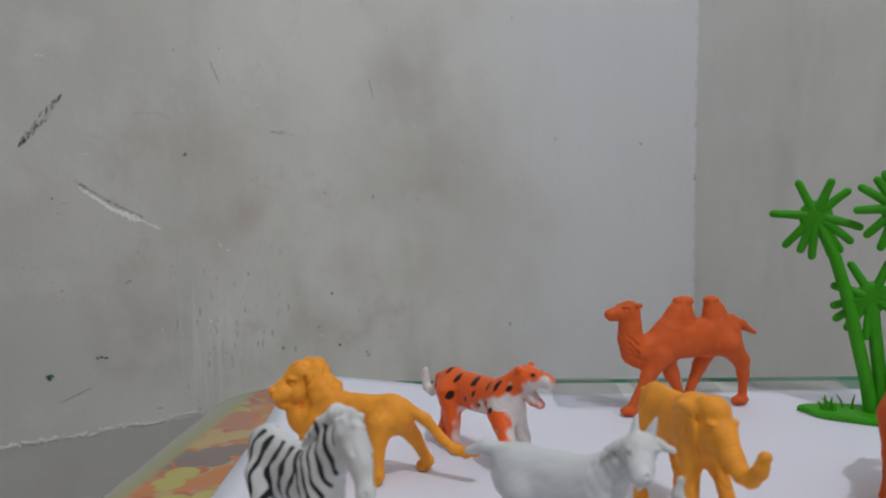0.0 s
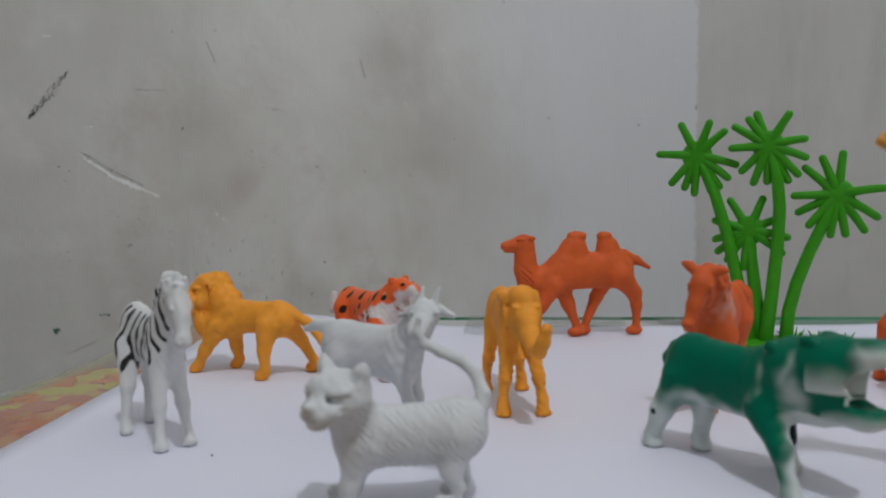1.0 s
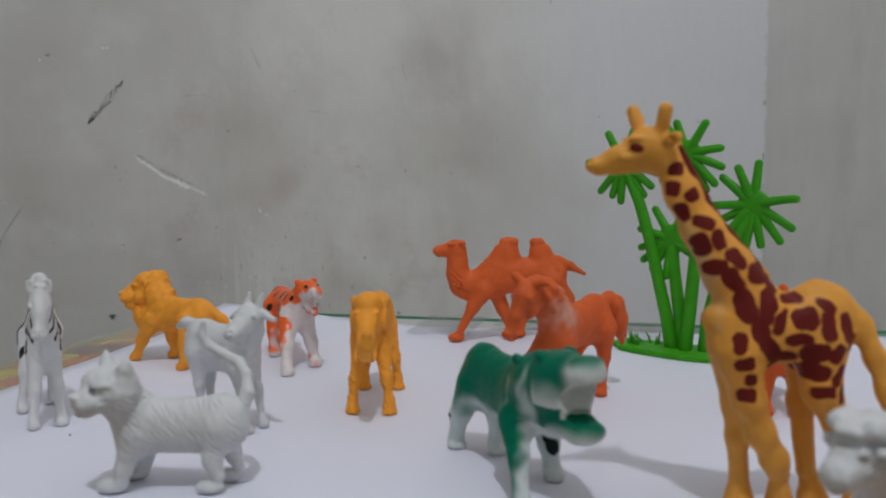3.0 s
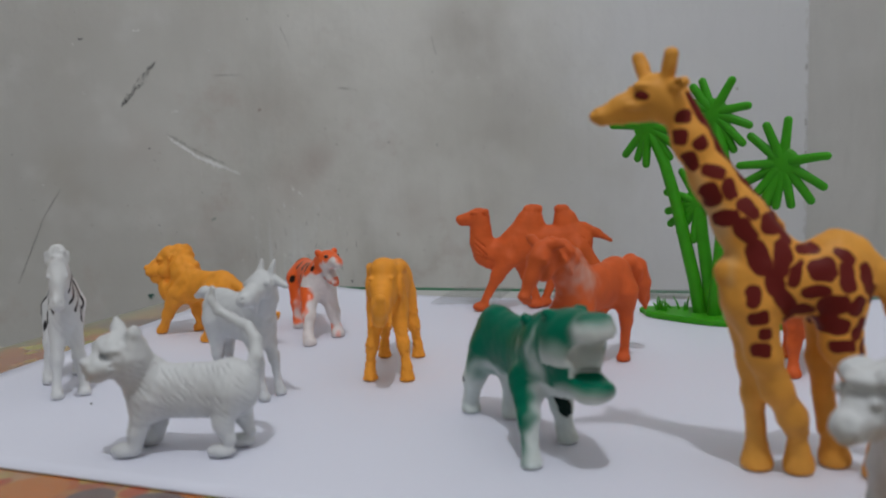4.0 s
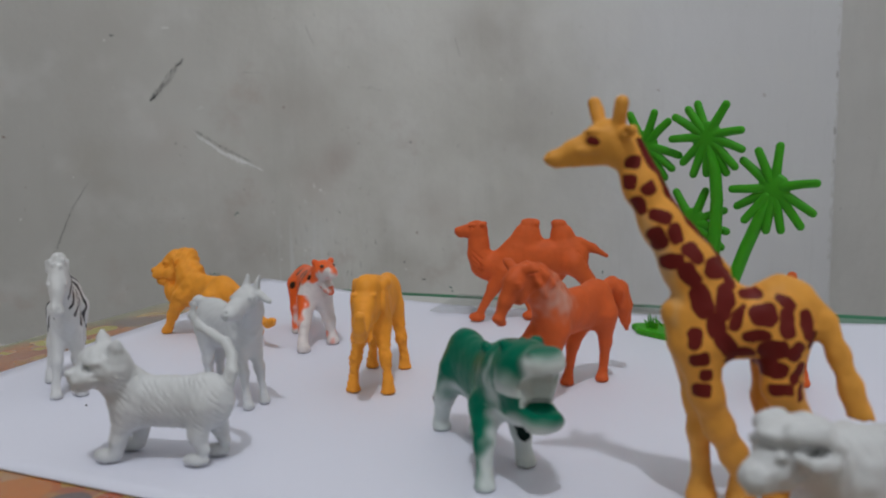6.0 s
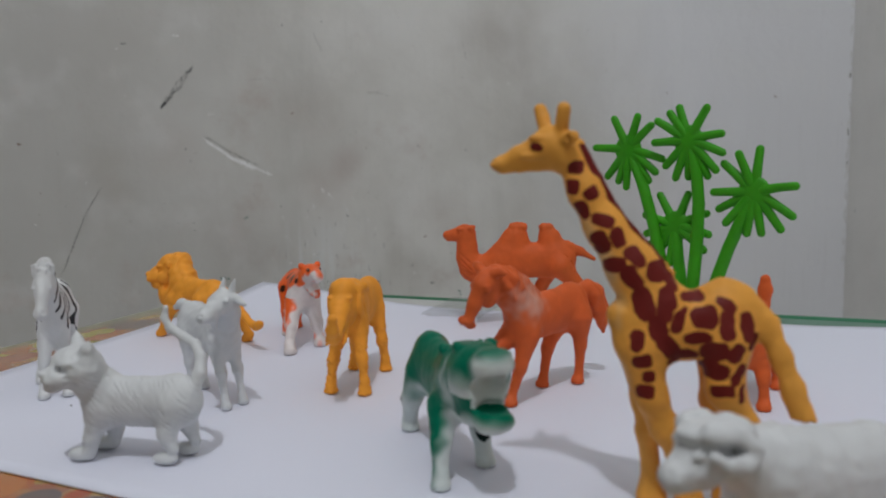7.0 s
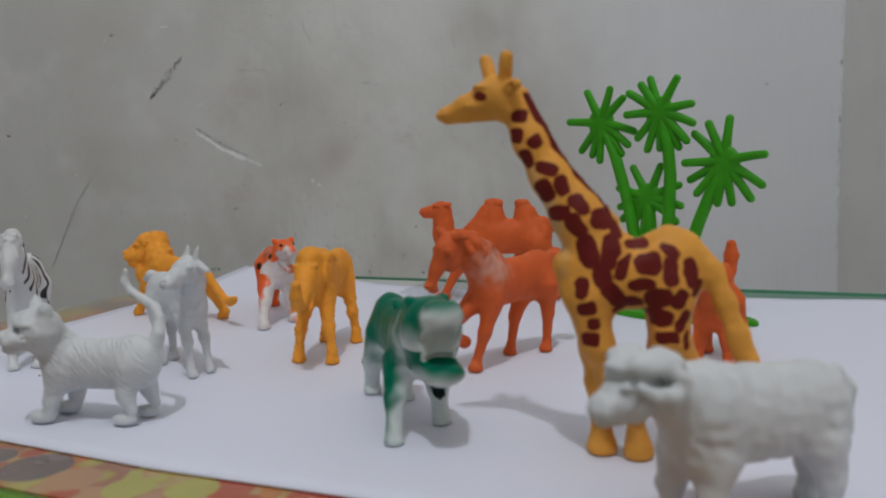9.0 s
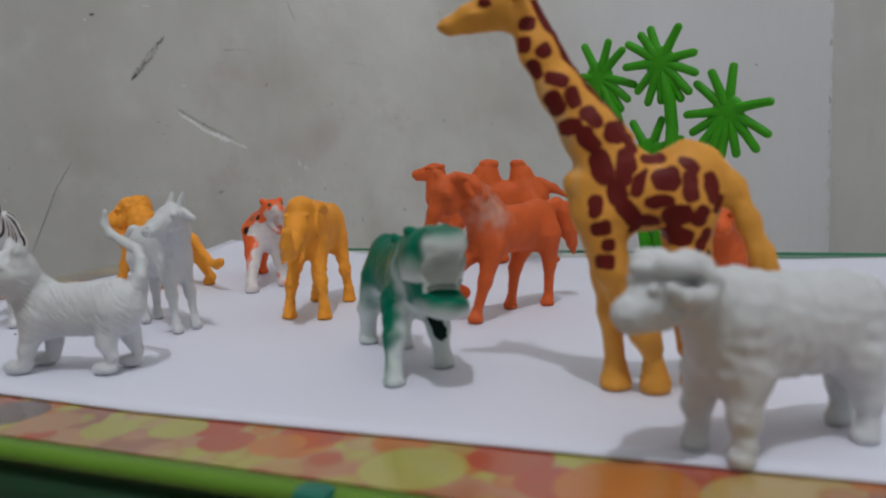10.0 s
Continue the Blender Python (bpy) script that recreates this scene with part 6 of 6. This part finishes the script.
def dog():
    g = Figure((-30, -11, 0), (27, 15, 43), 0.45)
    g.cap((-11, 2.4, 21), 5.8, (6, 1.8, 21), 6.0, 3, flat=0.70)
    g.ell((-12, 2.6, 21), (5.6, 4.4, 6.1), k=3).ell((7, 1.8, 20), (5.2, 4.4, 7.0), k=3)
    g.run((8, 2, 24, 4.6), (11.5, 1.8, 28.4, 4.0), k=2.5)
    g.ell((12.8, 1.6, 31.4), (4.6, 4.3, 4.4), k=1.5)
    g.run((15, 1.6, 29.8, 3.2), (19.5, 1.8, 28.8, 2.7), k=1.0)
    g.ell((20.6, 1.8, 29.8), (1.1, 1.3, 0.9), k=0.5)
    g.ell((19.6, 1.8, 27.0), (3.2, 2.4, 0.6), k=0.5, cut=True)
    for s in (-1, 1):
        g.run((11.4, 1.6 + 3.6 * s, 34.2, 1.7), (12.2, 1.6 + 4.9 * s, 30.6, 1.2), k=0.7)
        g.ell((16.2, 1.7 + 2.4 * s, 32.2), (1.1, 0.9, 0.7), k=0.4, cut=True)
        g.ell((15.6, 1.7 + 2.3 * s, 33.4), (1.3, 1.0, 0.6), k=0.4)
    g.leg((7, -1.4, 18), (9.6, -2.4, 10), (10.2, -2.6, 0), (3.7, 1.9, 1.5), 2.5, toe=2)
    g.leg((7, 5.0, 18), (9.4, 6.0, 10), (9.6, 6.4, 0), (3.7, 1.9, 1.5), 2.5, toe=2)
    g.leg((-12, -0.6, 19), (-15, -2.2, 11), (-15.6, -2.8, 0), (4.6, 2.0, 1.5), 2.5, toe=2)
    g.leg((-11, 5.8, 19), (-14, 8.4, 11), (-16.2, 9.6, 0), (4.6, 2.0, 1.5), 2.5, toe=2)
    g.run((-15.5, 3.0, 24, 2.7), (-18.2, 4.2, 29, 2.1), (-18.4, 4.8, 34, 2.3), (-17.9, 4.8, 38, 1.7), k=1.6)
    g.relief(lambda x, y, z: rough(x, y, z, 0.09, 2.4, 26) + np.where((x > 2) & (x < 11) & (z > 14), 0.14 * np.sin(1.9 * z + 0.7 * x), 0))
    return figure("dog_figurine", g, ORANGE, (254, 292), -92, "orange plastic dog figurine with an upright tail")


zebra()
lion()
cat()
goat()
tiger()
elephant()
camel()
horse()
hippo()
giraffe()
sheep()
dog()


def crumb(x, y, size):
    bm = bmesh.new()
    bmesh.ops.create_icosphere(bm, subdivisions=2, radius=size)
    for v in bm.verts:
        v.co *= 0.8 + 0.4 * noise.noise(v.co * 900 + Vector((x, y, 0)) * 50)
        v.co.z *= 0.6
    ob = part("crumb", bm, DARK_MARK, None, "", True)
    ob.matrix_basis = pose(x, y, size * 0.4, 0, 0, 30)
    return tagged(ob, "tiny dark crumb lying on the white paper", "crumb")


# ---- the palm cluster ----
def palm_cluster():
    root = tagged(empty("toy_palm_cluster", pose(0.230, 0.366, 0, 0, 0, -21)), "bright green plastic toy palm cluster on a flat oval base", "toy tree")
    bm = bmesh.new()
    n = 44
    rings = []
    for z, sc in ((0.0, 1.0), (0.0016, 1.0), (0.0024, 0.965)):
        ring = []
        for k in range(n):
            a = 2 * math.pi * k / n
            wob = 1 + 0.05 * math.sin(3 * a + 0.6) + 0.03 * math.sin(7 * a)
            ring.append(bm.verts.new((0.037 * wob * sc * math.cos(a) + 0.001, 0.0115 * wob * sc * math.sin(a), z)))
        rings.append(ring)
    for q, w in zip(rings, rings[1:]):
        for k in range(n):
            bm.faces.new((q[k], q[(k + 1) % n], w[(k + 1) % n], w[k]))
    bm.faces.new(rings[0][::-1])
    bm.faces.new(rings[-1])
    part("base", bm, PALM, root)
    palms = [
        ((-31.2, 82.6), ((-8, 1.5), (-10.5, 16), (-14.4, 32), (-18.6, 50), (-23.5, 66)), 17.0, (117, 70, 47, -7, -34, -52, -68, 268, 249, 226, 174)),
        ((-1.4, 86.0), ((-1.1, 1.5), (1.0, 22), (2.9, 43), (3.5, 60), (2.4, 72)), 16.6, (108, 122, 62, 17, -12, -43, -62, 268, 247, 222, 180, 145)),
        ((25.8, 65.2), ((6.8, 1.5), (7.8, 15), (10.8, 28), (15.4, 41), (20.4, 53)), 18.6, (110, 86, 17, -28, -55, -78, 263, 228, 203, 178, 137)),
        ((-9.0, 49.6), ((-3.4, 1.5), (-4.8, 14), (-6.6, 27), (-7.8, 36), (-8.4, 43)), 17.0, (121, 70, 30, -3, -30, 262, 234, 215, 196, 160)),
    ]
    r = random.Random(3)
    for n_palm, (head, stem, reach, angles) in enumerate(palms):
        y0 = (0.0012, -0.0016, 0.0004, 0.0030)[n_palm]
        h = Vector((head[0] / 1000, y0, head[1] / 1000))
        pts = [(a / 1000, y0, b / 1000) for a, b in stem] + [(h.x, h.y, h.z)]
        part("trunk", tube(bmesh.new(), pts, [0.0030, 0.0028, 0.0027, 0.0026, 0.0025, 0.0013], 14), PALM, root, "", True)
        bm = bmesh.new()
        bmesh.ops.create_icosphere(bm, subdivisions=3, radius=1.0, matrix=Matrix.LocRotScale(h, None, (0.0066, 0.0018, 0.0066)))
        crown = part("crown", bm, PALM, root, "", True)
        for a in angles:
            al = math.radians(a + r.uniform(-2, 2))
            ln = reach * r.uniform(0.93, 1.06) / 1000
            droop = 0.0006 + 0.0016 * max(0.0, math.cos(al)) ** 2
            out = r.uniform(-0.10, 0.10)
            pts = []
            for k in range(6):
                t = 0.2 + 0.72 * k / 5
                pts.append((h.x + math.cos(al) * ln * t, h.y + out * ln * t, h.z + math.sin(al) * ln * t - droop * t * t))
            part("frond", tube(bmesh.new(), pts, [0.0022, 0.0020, 0.0019, 0.0018, 0.00175, 0.0017], 10, 0.8), PALM, crown, "", True)
    for cx, cy, count in ((-0.024, -0.002, 9), (-0.016, 0.003, 6), (0.020, 0.001, 8), (0.029, -0.001, 9), (0.010, 0.004, 6)):
        for k in range(count):
            x, y = cx + r.gauss(0, 0.0026), cy + r.gauss(0, 0.0012)
            ln = r.uniform(0.003, 0.0078) * (1 - abs(x - cx) * 90)
            lean = (x - cx) * 0.8 + r.uniform(-0.0012, 0.0012)
            part("grass_blade", tube(bmesh.new(), [(x, y, 0.0018), (x + lean * 0.4, y, 0.0018 + max(ln, 0.002) * 0.6), (x + lean, y, 0.0018 + max(ln, 0.002))], [0.0006, 0.00045, 0.00018], 6), PALM, root, "", True)
    return root


palm_cluster()
crumb(0.0364, 0.2158, 0.0005)
